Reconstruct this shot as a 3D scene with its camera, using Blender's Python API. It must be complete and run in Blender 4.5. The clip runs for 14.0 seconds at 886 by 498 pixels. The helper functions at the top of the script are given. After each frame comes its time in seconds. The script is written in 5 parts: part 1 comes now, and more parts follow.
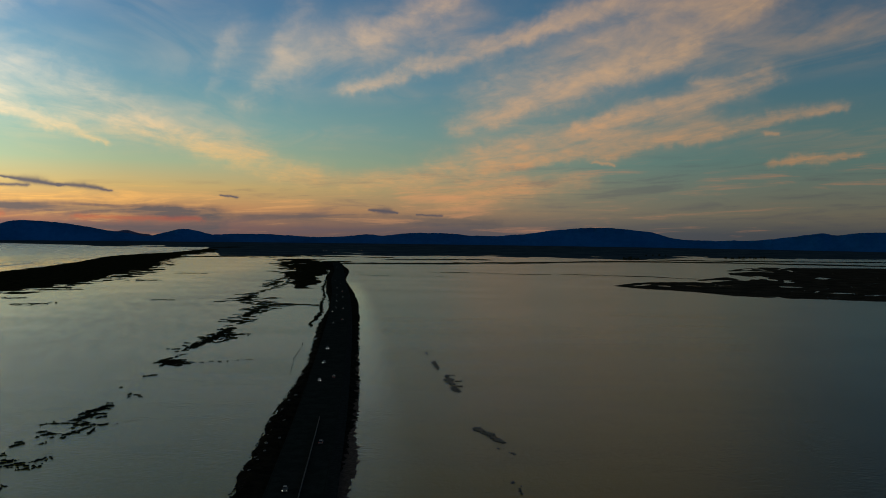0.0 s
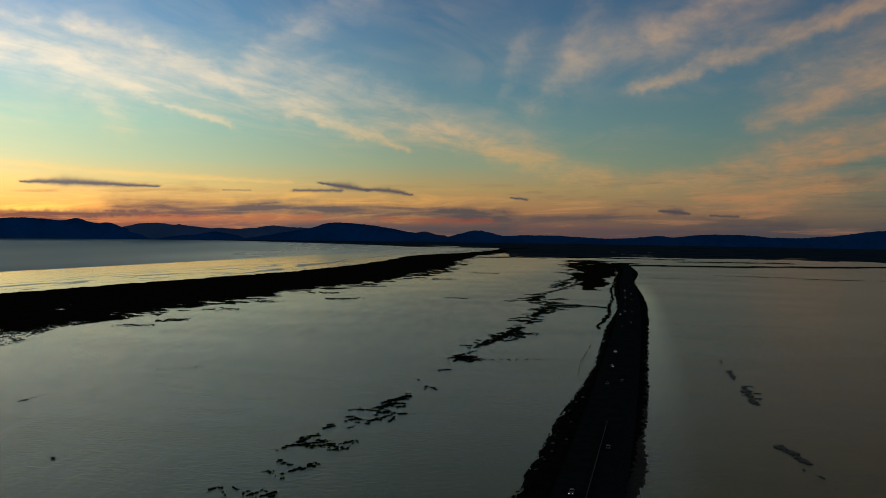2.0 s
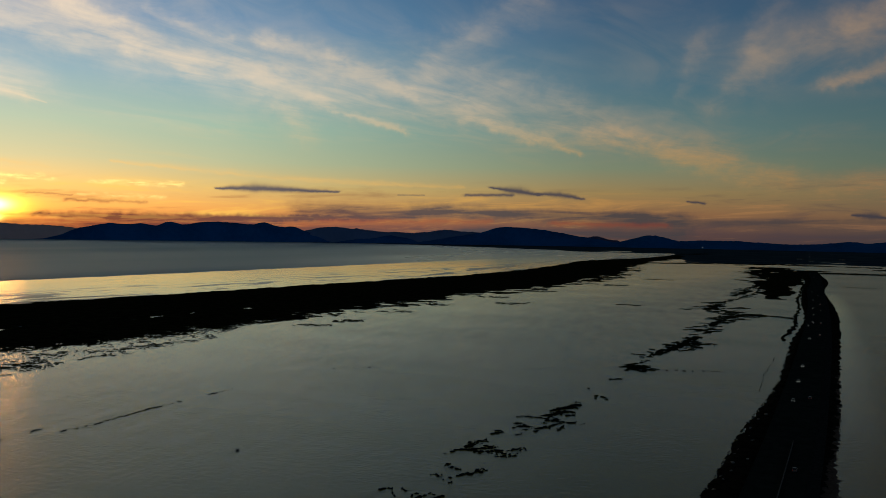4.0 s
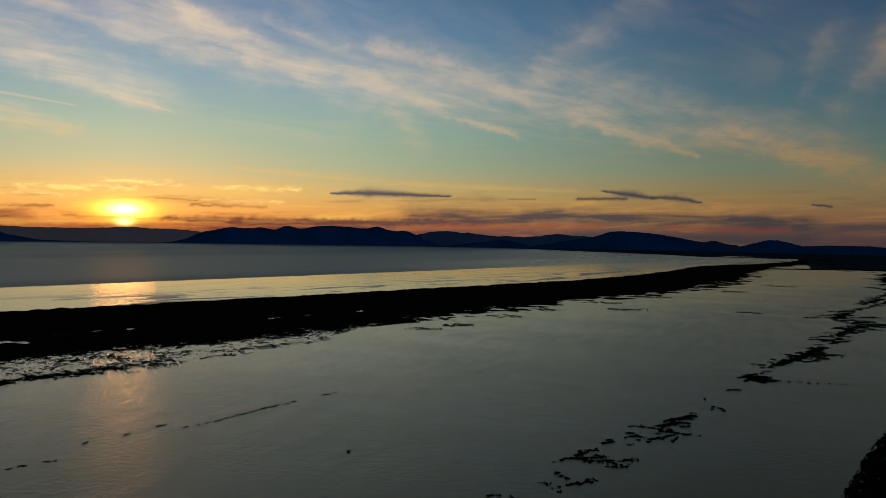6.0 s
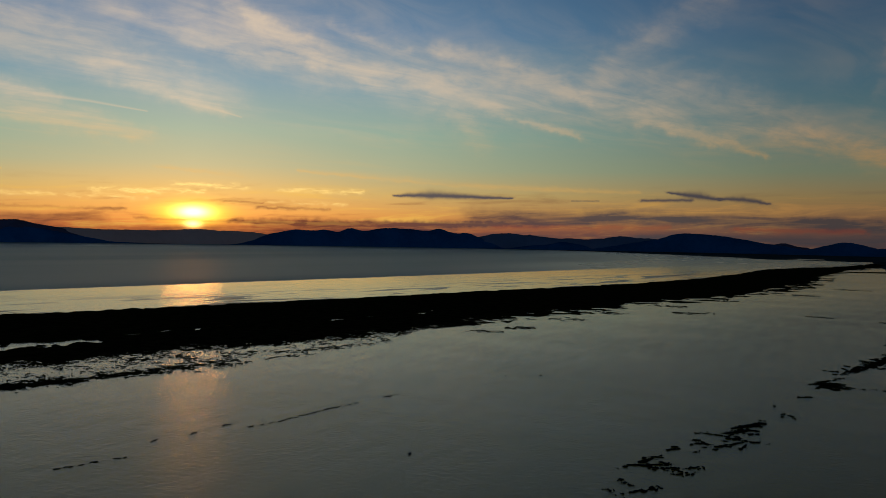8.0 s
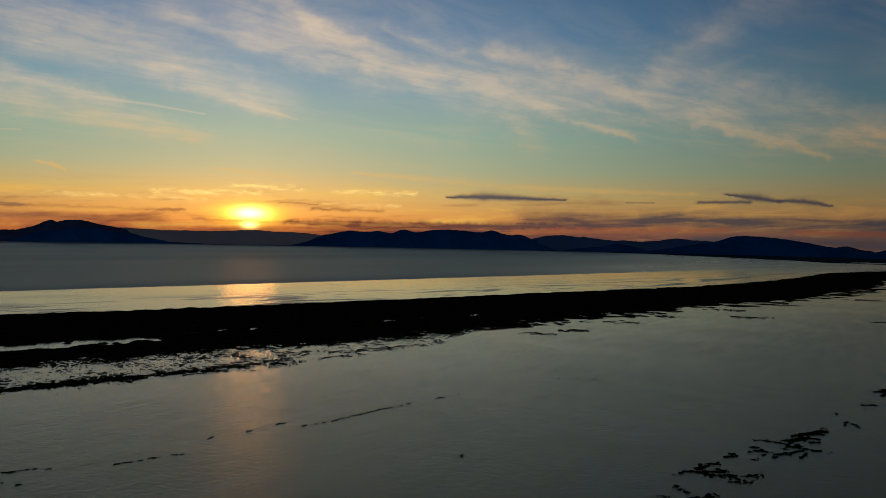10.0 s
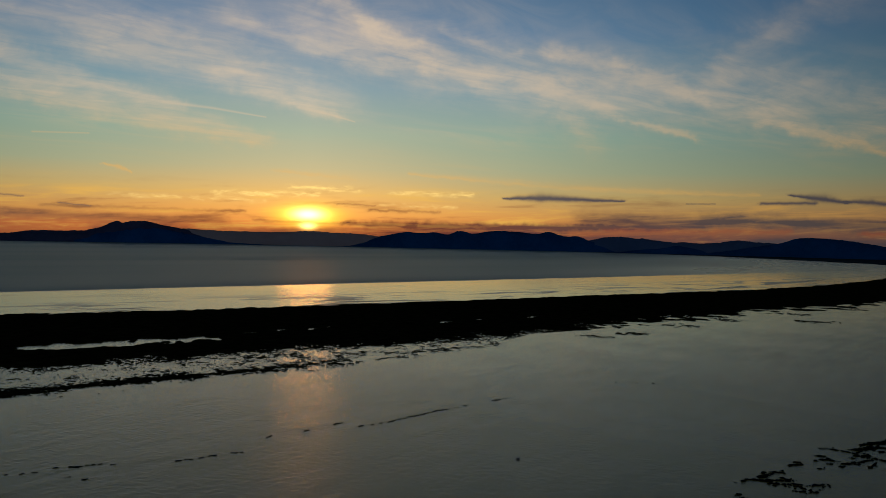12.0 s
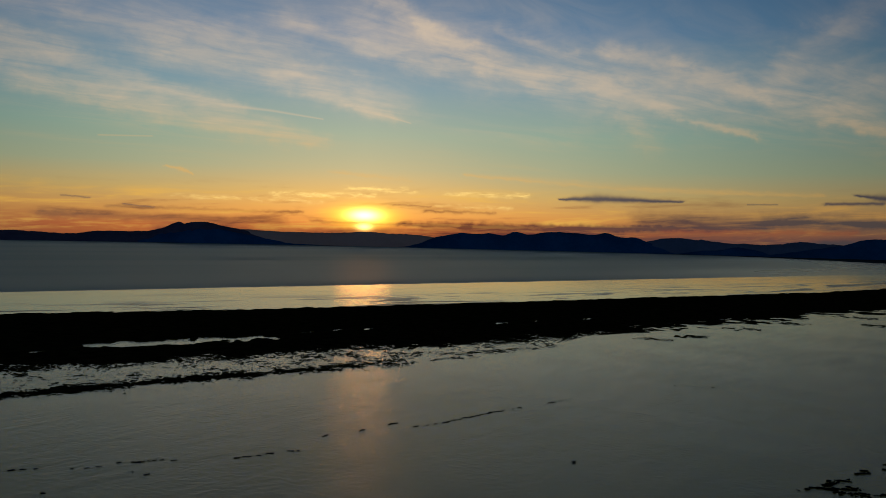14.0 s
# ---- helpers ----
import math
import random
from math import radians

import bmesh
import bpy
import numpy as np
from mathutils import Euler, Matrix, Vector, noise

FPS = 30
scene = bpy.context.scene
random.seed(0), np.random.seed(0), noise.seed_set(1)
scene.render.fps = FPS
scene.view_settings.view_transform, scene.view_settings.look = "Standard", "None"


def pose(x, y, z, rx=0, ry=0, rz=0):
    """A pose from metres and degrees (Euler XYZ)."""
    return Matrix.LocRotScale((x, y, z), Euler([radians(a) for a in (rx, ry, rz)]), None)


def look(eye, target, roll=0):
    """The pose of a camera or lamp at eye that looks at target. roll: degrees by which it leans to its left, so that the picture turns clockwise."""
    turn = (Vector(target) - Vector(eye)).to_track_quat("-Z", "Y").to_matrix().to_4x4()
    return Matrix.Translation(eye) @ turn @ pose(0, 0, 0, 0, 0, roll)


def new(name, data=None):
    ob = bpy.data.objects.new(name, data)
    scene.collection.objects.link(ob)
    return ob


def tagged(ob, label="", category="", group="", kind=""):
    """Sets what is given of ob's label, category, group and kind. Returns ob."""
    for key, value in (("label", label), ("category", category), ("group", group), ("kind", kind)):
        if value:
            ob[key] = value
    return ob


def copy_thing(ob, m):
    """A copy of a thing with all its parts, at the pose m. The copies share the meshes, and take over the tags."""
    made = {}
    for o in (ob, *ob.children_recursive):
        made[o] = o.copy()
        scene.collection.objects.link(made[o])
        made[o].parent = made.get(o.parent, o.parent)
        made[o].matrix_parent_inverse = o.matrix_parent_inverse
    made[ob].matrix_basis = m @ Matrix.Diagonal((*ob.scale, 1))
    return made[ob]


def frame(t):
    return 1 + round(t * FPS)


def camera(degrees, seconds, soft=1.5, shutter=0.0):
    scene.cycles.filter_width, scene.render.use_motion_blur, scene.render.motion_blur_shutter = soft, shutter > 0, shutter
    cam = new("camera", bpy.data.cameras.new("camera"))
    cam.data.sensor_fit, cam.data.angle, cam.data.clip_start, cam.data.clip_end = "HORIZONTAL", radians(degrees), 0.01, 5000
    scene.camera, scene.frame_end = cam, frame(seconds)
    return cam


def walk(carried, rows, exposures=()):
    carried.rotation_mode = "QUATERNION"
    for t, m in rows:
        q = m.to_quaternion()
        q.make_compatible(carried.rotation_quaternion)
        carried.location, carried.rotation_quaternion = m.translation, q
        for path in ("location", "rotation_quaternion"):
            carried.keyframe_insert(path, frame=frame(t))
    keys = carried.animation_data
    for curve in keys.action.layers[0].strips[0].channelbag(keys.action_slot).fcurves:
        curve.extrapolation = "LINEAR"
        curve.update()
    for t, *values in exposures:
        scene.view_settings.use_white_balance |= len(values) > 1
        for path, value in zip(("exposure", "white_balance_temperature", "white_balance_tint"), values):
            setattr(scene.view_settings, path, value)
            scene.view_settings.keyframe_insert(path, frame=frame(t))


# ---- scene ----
cam = camera(54.71, 14.0, soft=0.8)
walk(cam, [
    (0.0, pose(0.00, 0.00, 79.63, 88.76, -0.78, 0.00)),
    (0.5, pose(-0.49, 0.51, 79.55, 88.75, -0.75, 1.42)),
    (1.0, pose(-0.78, 1.13, 79.46, 88.69, -0.73, 6.53)),
    (1.5, pose(-0.66, 1.96, 79.40, 88.62, -0.70, 13.80)),
    (2.0, pose(-0.70, 3.10, 79.42, 88.61, -0.76, 19.09)),
    (2.5, pose(-0.81, 4.24, 79.48, 88.63, -0.74, 22.73)),
    (3.0, pose(-1.14, 5.25, 79.60, 88.64, -0.79, 25.81)),
    (3.5, pose(-1.55, 5.99, 79.67, 88.69, -0.89, 28.39)),
    (4.0, pose(-1.76, 6.40, 79.74, 88.74, -0.92, 30.47)),
    (6.5, pose(-2.07, 8.03, 80.14, 88.92, -0.95, 38.91)),
    (7.0, pose(-2.22, 8.29, 80.20, 88.94, -0.92, 39.62)),
    (7.5, pose(-2.34, 8.54, 80.24, 88.96, -0.95, 40.90)),
    (8.0, pose(-2.51, 8.64, 80.25, 88.97, -0.97, 42.02)),
    (10.5, pose(-3.15, 9.27, 80.20, 89.02, -1.19, 46.43)),
    (11.0, pose(-3.31, 9.38, 80.22, 89.03, -1.20, 47.36)),
    (11.5, pose(-3.52, 9.51, 80.30, 89.04, -1.23, 48.34)),
    (12.0, pose(-3.67, 9.61, 80.37, 89.02, -1.26, 49.33)),
    (12.5, pose(-3.84, 9.70, 80.39, 89.00, -1.27, 50.34)),
    (13.0, pose(-3.95, 9.90, 80.39, 88.99, -1.31, 51.48)),
    (13.5, pose(-4.09, 10.00, 80.36, 88.98, -1.32, 52.52)),
    (14.0, pose(-4.25, 10.06, 80.31, 89.00, -1.33, 53.03)),
], exposures=[(0.0, 0.00, 6500, -4), (0.5, 0.00, 6500, -4), (1.0, -0.15, 6484, -3), (1.5, -0.33, 6467, -3), (2.0, -0.52, 6450, -2), (3.0, -0.80, 6417, -1), (4.0, -1.00, 6400, 0), (7.0, -1.30, 6400, 2), (11.0, -1.40, 6417, 2), (14.0, -1.45, 6434, 2)])

# ---------------------------------------------------------------- light
SUN_AZ = 58.3          # degrees to the left of +y
sun_dir = Vector((-math.sin(radians(SUN_AZ)), math.cos(radians(SUN_AZ)), math.tan(radians(1.02))))
sun_data = bpy.data.lights.new("sun", "SUN")
sun_data.energy, sun_data.angle, sun_data.color = 0.065, radians(4.0), (1.0, 0.36, 0.08)
sun = new("sun", sun_data)
sun.matrix_world = look((0, 0, 300), Vector((0, 0, 300)) - sun_dir)


def lin(r, g, b):
    """sRGB 0-255 to linear."""
    return tuple(((c / 255 + 0.055) / 1.055) ** 2.4 if c > 10 else c / 255 / 12.92 for c in (r, g, b)) + (1,)


class Nodes:
    """Short hand for node trees."""

    def __init__(self, tree):
        self.t = tree

    def node(self, kind):
        return self.t.nodes.new(kind)

    def put(self, socket, value):
        if isinstance(value, bpy.types.NodeSocket):
            self.t.links.new(value, socket)
        elif value is not None:
            socket.default_value = value

    def math(self, op, a, b=None, c=None, clamp=False):
        n = self.node("ShaderNodeMath")
        n.operation, n.use_clamp = op, clamp
        for s, v in zip(n.inputs, (a, b, c)):
            self.put(s, v)
        return n.outputs[0]

    def vec(self, op, a, b=None):
        n = self.node("ShaderNodeVectorMath")
        n.operation = op
        for s, v in zip(n.inputs, (a, b)):
            self.put(s, v)
        return n.outputs["Value" if op in ("DOT_PRODUCT", "LENGTH") else "Vector"]

    def xyz(self, x, y, z=0.0):
        n = self.node("ShaderNodeCombineXYZ")
        for s, v in zip(n.inputs, (x, y, z)):
            self.put(s, v)
        return n.outputs[0]

    def split(self, v):
        n = self.node("ShaderNodeSeparateXYZ")
        self.put(n.inputs[0], v)
        return n.outputs

    def noise(self, v, scale, detail=4.0, rough=0.55, distortion=0.0):
        n = self.node("ShaderNodeTexNoise")
        self.put(n.inputs["Vector"], v)
        n.inputs["Scale"].default_value, n.inputs["Detail"].default_value = scale, detail
        n.inputs["Roughness"].default_value, n.inputs["Distortion"].default_value = rough, distortion
        return n.outputs["Fac"]

    def span(self, v, a, b, lo=0.0, hi=1.0, smooth=True):
        n = self.node("ShaderNodeMapRange")
        n.interpolation_type = "SMOOTHSTEP" if smooth else "LINEAR"
        for s, x in zip(n.inputs, (v, a, b, lo, hi)):
            self.put(s, x)
        return n.outputs[0]

    def mix(self, f, a, b, blend="MIX"):
        n = self.node("ShaderNodeMix")
        n.data_type, n.blend_type = "RGBA", blend
        self.put(n.inputs[0], f), self.put(n.inputs[6], a), self.put(n.inputs[7], b)
        return n.outputs[2]

    def ramp(self, f, stops):
        n = self.node("ShaderNodeValToRGB")
        e = n.color_ramp.elements
        while len(e) < len(stops):
            e.new(0.5)
        for el, (p, c) in zip(e, stops):
            el.position, el.color = p, c
        self.put(n.inputs[0], f)
        return n.outputs[0]


def cloud_stroke():
    """A soft stroke from one place in the sky to another: 1 on its line, fading across it and past its ends."""
    tree = bpy.data.node_groups.new("cloud_stroke", "ShaderNodeTree")
    for name, kind in (("point", "Vector"), ("along", "Vector"), ("along_0", "Float"), ("across", "Vector"), ("across_0", "Float"),
                       ("wide", "Float"), ("widen", "Float"), ("below", "Float"), ("long", "Float")):
        tree.interface.new_socket(name=name, in_out="INPUT", socket_type="NodeSocket" + kind)
    tree.interface.new_socket(name="density", in_out="OUTPUT", socket_type="NodeSocketFloat")
    N = Nodes(tree)
    i = N.node("NodeGroupInput").outputs
    s = N.math("ADD", N.vec("DOT_PRODUCT", i["point"], i["along"]), i["along_0"])
    f = N.math("MAXIMUM", N.math("MINIMUM", s, 1.0), 0.0)
    q = N.math("ADD", N.vec("DOT_PRODUCT", i["point"], i["across"]), i["across_0"])
    q = N.math("MAXIMUM", q, N.math("MULTIPLY", q, i["below"]))
    wide = N.math("MULTIPLY_ADD", f, i["widen"], i["wide"])
    q = N.math("DIVIDE", q, wide)
    o = N.math("DIVIDE", N.math("MULTIPLY", N.math("SUBTRACT", s, f), i["long"]), wide)
    x = N.math("MULTIPLY_ADD", q, q, N.math("MULTIPLY", o, o))
    N.put(N.node("NodeGroupOutput").inputs[0], N.math("POWER", 2.718, N.math("MULTIPLY", x, -1.0)))
    return tree


def sky_world():
    w = bpy.data.worlds.new("dusk_sky")
    scene.world = w
    w.use_nodes = True
    w.node_tree.nodes.clear()
    N = Nodes(w.node_tree)
    d = N.split(N.node("ShaderNodeTexCoord").outputs["Generated"])
    flat = N.math("SQRT", N.math("ADD", N.math("MULTIPLY", d[0], d[0]), N.math("MULTIPLY", d[1], d[1])))
    el = N.math("MULTIPLY", N.math("ARCTAN2", d[2], flat), 57.2958)
    az = N.math("MULTIPLY", N.math("ARCTAN2", N.math("MULTIPLY", d[0], -1.0), d[1]), 57.2958)
    away = N.math("ABSOLUTE", N.math("SUBTRACT", az, SUN_AZ))

    # clear sky: three climbs of colour, near the sun, between, and away from it
    up = N.math("DIVIDE", N.math("ADD", el, 1.5), 18.0, clamp=True)

    def climb(*stops):
        return N.ramp(up, [((e + 1.5) / 18.0, lin(*c)) for e, *c in stops])

    near = climb((-1.5, 120, 62, 40), (0.2, 176, 96, 62), (1.2, 206, 148, 86), (2.6, 194, 168, 112), (4.2, 158, 170, 144),
                 (6.5, 136, 168, 158), (9.5, 108, 150, 170), (13, 84, 126, 164), (16.5, 70, 108, 146))
    mid = climb((-1.5, 84, 64, 70), (0.0, 112, 84, 84), (1.2, 180, 126, 88), (2.6, 182, 150, 102), (4.2, 146, 156, 132),
                (6.5, 116, 147, 150), (9.5, 92, 131, 154), (13, 72, 112, 148), (16.5, 58, 94, 138))
    far = climb((-1.5, 74, 72, 84), (0.0, 80, 82, 90), (1.2, 118, 110, 100), (2.8, 114, 119, 112), (4.5, 100, 125, 124),
                (6.5, 96, 124, 130), (9.5, 78, 116, 138), (13, 66, 104, 136), (16.5, 58, 94, 130))
    sky = N.mix(N.span(away, 14, 42), near, mid)
    sky = N.mix(N.span(away, 36, 76), sky, far)
    # Out of view overhead: tan, teal and blue added to tint water and hills.
    high = N.mix(N.span(away, 30, 80), lin(108, 108, 84), lin(108, 92, 70))
    high = N.mix(N.span(away, 64, 84), high, lin(34, 52, 58))
    high = N.mix(N.span(away, 88, 112), high, lin(66, 92, 132))
    sky = N.mix(N.span(el, 16, 27), sky, high)
    nishita = N.node("ShaderNodeTexSky")
    nishita.sky_type, nishita.sun_disc = "NISHITA", False
    nishita.sun_elevation, nishita.sun_rotation = radians(1.4), radians(-SUN_AZ)
    dim = N.mix(1.0, nishita.outputs[0], (0.1, 0.1, 0.1, 1), "MULTIPLY")
    sky = N.mix(0.12, sky, dim)

    # high cloud: fibres that run to one point on the horizon, and the streaks that stand out
    r = N.math("DIVIDE", 1.0, N.math("TANGENT", N.math("MULTIPLY", N.math("MAXIMUM", N.math("ADD", el, 1.5), 0.4), 0.0174533)))
    turn = N.math("MULTIPLY", N.math("SUBTRACT", az, 7.0), 0.0174533)
    u, v = N.math("MULTIPLY", r, N.math("COSINE", turn)), N.math("MULTIPLY", r, N.math("SINE", turn))
    fibre = N.noise(N.xyz(N.math("MULTIPLY", u, 0.8), N.math("MULTIPLY", v, 2.0), 3.0), 1.0, 7.0, 0.58, 1.1)
    patch = N.noise(N.xyz(N.math("MULTIPLY", u, 0.35), N.math("MULTIPLY", v, 0.6), 8.0), 1.0, 3.0, 0.5, 0.3)
    here = N.xyz(az, el)
    wob = N.node("ShaderNodeTexNoise")
    N.put(wob.inputs["Vector"], here)
    wob.inputs["Scale"].default_value, wob.inputs["Detail"].default_value = 0.30, 5.0
    fine = N.node("ShaderNodeTexNoise")
    N.put(fine.inputs["Vector"], here)
    fine.inputs["Scale"].default_value, fine.inputs["Detail"].default_value = 1.6, 4.0
    here_f = N.vec("ADD", here, N.vec("MULTIPLY", N.vec("SUBTRACT", fine.outputs["Color"], (0.5, 0.5, 0.5)), (1.2, 0.35, 0.0)))

    stroke_group = cloud_stroke()

    def trail(point, amount, below, *knots):
        """A drawn-out cloud through knots of bearing, height and half width; below: how much harder its lower edge is."""
        total = None
        for (a0, e0, w0), (a1, e1, w1) in zip(knots, knots[1:]):
            la = math.hypot(a1 - a0, e1 - e0)
            tx, ty = (a1 - a0) / la, (e1 - e0) / la
            nx, ny = (-ty, tx) if tx > 0 else (ty, -tx)
            g = N.node("ShaderNodeGroup")
            g.node_tree = stroke_group
            for name, value in (("point", point), ("along", (tx / la, ty / la, 0)), ("along_0", -(tx * a0 + ty * e0) / la), ("across", (nx, ny, 0)),
                                ("across_0", -(nx * a0 + ny * e0)), ("wide", w0), ("widen", w1 - w0), ("below", -below), ("long", la * 0.6)):
                N.put(g.inputs[name], value)
            total = g.outputs[0] if total is None else N.math("MAXIMUM", total, g.outputs[0])
        return N.math("MULTIPLY", total, amount)

    def gathered(layers):
        total = layers[0]
        for layer in layers[1:]:
            total = N.math("ADD", total, layer)
        return total

    here_c = N.vec("ADD", here, N.vec("MULTIPLY", N.vec("SUBTRACT", wob.outputs["Color"], (0.5, 0.5, 0.5)), (2.2, 1.0, 0.0)))
    here_c = N.vec("ADD", here_c, N.vec("MULTIPLY", N.vec("SUBTRACT", fine.outputs["Color"], (0.5, 0.5, 0.5)), (1.3, 0.6, 0.0)))
    # drawn-out fans away from the sun
    fans = gathered([
        trail(here_c, 0.66, 1.3, (6.3, 9.3, 0.41), (0.1, 11.1, 0.57), (-4.2, 12.5, 0.68), (-12.0, 15.0, 0.81)),
        trail(here_c, 0.34, 1.0, (5.2, 12.6, 0.68), (0.2, 14.5, 0.77)),
        trail(here_c, 0.32, 1.0, (10.0, 10.9, 0.99), (5.6, 12.3, 1.76), (0.3, 13.6, 1.98)),
        trail(here_c, 0.66, 1.4, (-1.6, 6.9, 0.68), (-5.7, 8.4, 0.81), (-10.2, 9.7, 0.88), (-15.1, 11.3, 0.74)),
        trail(here_c, 0.42, 1.0, (-4.2, 9.3, 1.65), (-10.8, 11.5, 1.87), (-15.1, 13.0, 1.76), (-19.5, 14.4, 1.10)),
        trail(here_c, 0.40, 1.2, (-15.6, 12.2, 0.54), (-19.2, 13.9, 0.81)),
        trail(here_c, 0.40, 1.1, (-14.0, 14.8, 0.99), (-18.5, 15.6, 1.32)),
        trail(here_c, 0.37, 1.1, (0.0, 4.1, 0.99), (-6.5, 6.0, 0.77), (-10.9, 7.2, 0.81)),
        trail(here_c, 0.75, 1.4, (-9.0, 6.9, 0.47), (-15.2, 8.2, 0.81), (-20.1, 9.6, 0.68)),
        trail(here_c, 0.46, 1.1, (-16.5, 9.6, 0.34), (-19.8, 9.9, 0.41)),
        trail(here_c, 0.66, 1.6, (-2.8, 3.9, 0.41), (-7.3, 4.75, 0.47), (-11.3, 5.3, 0.49), (-15.2, 6.0, 0.51), (-19.3, 6.7, 0.49), (-24.6, 7.7, 0.35)),
        trail(here_c, 0.34, 1.1, (-3.0, 5.0, 0.77), (-11.0, 6.3, 0.81), (-17.0, 7.3, 0.68)),
        trail(here_c, 0.62, 1.3, (-20.9, 4.3, 0.19), (-23.3, 4.5, 0.30), (-25.8, 4.75, 0.19)),
        trail(here_c, 0.25, 1.0, (-16.9, 11.4, 1.10), (-27.1, 13.0, 1.43), (-34.0, 14.2, 1.54)),
        trail(here_c, 0.34, 1.0, (6.5, 3.1, 0.54), (0.0, 3.5, 0.81), (-5.0, 3.2, 0.68)),
        trail(here_c, 0.40, 1.1, (-0.6, 1.9, 0.68), (-5.0, 2.8, 0.68), (-9.0, 3.4, 0.54))])
    # the long band that comes down to the middle of the view
    band = gathered([
        trail(here_c, 0.37, 1.0, (30.0, 10.2, 1.65), (24.8, 8.7, 1.54), (20.0, 6.9, 1.10), (14.0, 5.2, 0.99)),
        trail(here_c, 0.48, 1.2, (20.5, 6.6, 0.54), (18.4, 6.0, 0.61), (16.6, 5.5, 0.41)),
        trail(here_c, 0.44, 1.1, (15.8, 5.5, 0.68), (13.6, 4.8, 0.88), (11.6, 3.9, 0.77), (8.6, 3.4, 0.68)),
        trail(here_c, 0.53, 1.4, (28.7, 7.4, 0.41), (25.6, 6.4, 0.43), (23.5, 6.0, 0.41), (21.6, 5.2, 0.22)),
        trail(here_c, 0.16, 1.0, (15.3, 9.2, 0.54), (14.0, 12.0, 0.81)),
        trail(here_c, 0.16, 1.0, (12.5, 8.5, 0.68), (9.7, 14.0, 0.99)),
        trail(here_c, 0.40, 1.0, (58.0, 13.3, 1.32), (50.5, 11.2, 1.87), (44.5, 10.1, 1.98), (37.0, 9.3, 1.76), (29.0, 8.3, 1.21)),
        trail(here_c, 0.48, 1.1, (54.5, 13.4, 0.54), (50.6, 11.5, 0.68), (47.3, 10.5, 0.68), (42.5, 9.9, 0.61), (38.3, 8.5, 0.41)),
        trail(here_c, 0.20, 1.2, (49.5, 13.4, 0.30), (46.2, 12.0, 0.32), (44.6, 11.7, 0.27)),
        trail(here_c, 0.48, 1.2, (42.2, 12.0, 0.54), (38.6, 11.1, 0.61), (35.1, 9.9, 0.61), (32.2, 8.8, 0.34)),
        trail(here_c, 0.44, 1.3, (37.7, 7.95, 0.22), (35.4, 7.2, 0.32), (33.2, 6.35, 0.22)),
        trail(here_c, 0.30, 0.8, (41.4, 8.2, 0.77), (40.0, 6.9, 0.77)),
        trail(here_c, 0.25, 1.0, (30.6, 11.5, 0.77), (25.6, 14.6, 1.10))])
    # beside and above the sun
    veils = gathered([
        trail(here_c, 0.52, 1.1, (82.0, 11.2, 0.81), (77.0, 10.2, 0.81), (71.5, 8.8, 0.68), (67.0, 7.95, 0.41)),
        trail(here_c, 0.60, 1.2, (84.0, 9.8, 0.88), (79.0, 8.8, 0.88), (73.2, 7.7, 0.77), (67.1, 6.9, 0.83), (61.6, 5.9, 0.57)),
        trail(here_c, 0.39, 1.0, (71.0, 11.2, 1.32), (63.7, 10.6, 1.54), (57.0, 8.9, 1.10)),
        trail(here_c, 0.41, 1.1, (64.0, 9.9, 0.68), (59.5, 8.6, 0.54), (56.5, 7.6, 0.27)),
        trail(here_c, 0.44, 1.2, (59.0, 16.0, 0.68), (56.0, 14.2, 0.57), (53.4, 12.4, 0.68), (50.6, 11.2, 0.68)),
        trail(here_c, 0.39, 1.1, (63.5, 13.6, 0.81), (57.6, 11.9, 0.68), (54.0, 11.0, 0.68)),
        trail(here_c, 0.25, 1.0, (84.0, 13.6, 1.10), (72.0, 12.4, 1.32), (64.0, 12.6, 0.99)),
        trail(here_f, 0.32, 1.6, (60.4, 3.92, 0.14), (55.4, 3.5, 0.14)),
        trail(here_f, 0.42, 1.6, (51.6, 3.95, 0.10), (46.1, 3.56, 0.2), (40.1, 3.16, 0.2), (29.3, 2.85, 0.14))])
    thin = gathered([
        trail(here, 0.40, 1.5, (67.5, 7.95, 0.12), (64.5, 7.75, 0.09), (61.2, 7.36, 0.05)),
        trail(here, 0.36, 1.5, (59.0, 8.05, 0.12), (57.2, 7.75, 0.1), (55.4, 7.3, 0.05)),
        trail(here_f, 0.75, 1.0, (71.0, 3.9, 0.05), (70.1, 3.75, 0.12), (69.3, 3.45, 0.06)),
        trail(here, 0.30, 1.0, (75.0, 5.63, 0.05), (71.9, 5.75, 0.04)),
        trail(here_f, 0.50, 1.0, (-9.9, 4.62, 0.08), (-11.2, 4.42, 0.1)),
        trail(here_f, 0.55, 1.0, (-20.6, 6.28, 0.13), (-21.2, 6.24, 0.12))])
    wisps = N.noise(N.xyz(N.math("MULTIPLY", u, 1.5), N.math("MULTIPLY", v, 3.6), 13.0), 1.0, 6.0, 0.6, 1.2)
    mottle = N.noise(N.xyz(N.math("MULTIPLY", az, 0.32), N.math("MULTIPLY", el, 0.75), 21.0), 1.0, 6.0, 0.58, 0.5)
    grain = N.math("MULTIPLY", N.span(fibre, 0.28, 0.72, 0.45, 1.25, False), N.span(wisps, 0.28, 0.72, 0.5, 1.4, False))
    grain = N.math("MULTIPLY", grain, N.span(mottle, 0.30, 0.70, 0.5, 1.6, False))
    veil = N.math("MULTIPLY", N.span(patch, 0.40, 0.72, 0.0, 0.26), N.span(fibre, 0.32, 0.75))
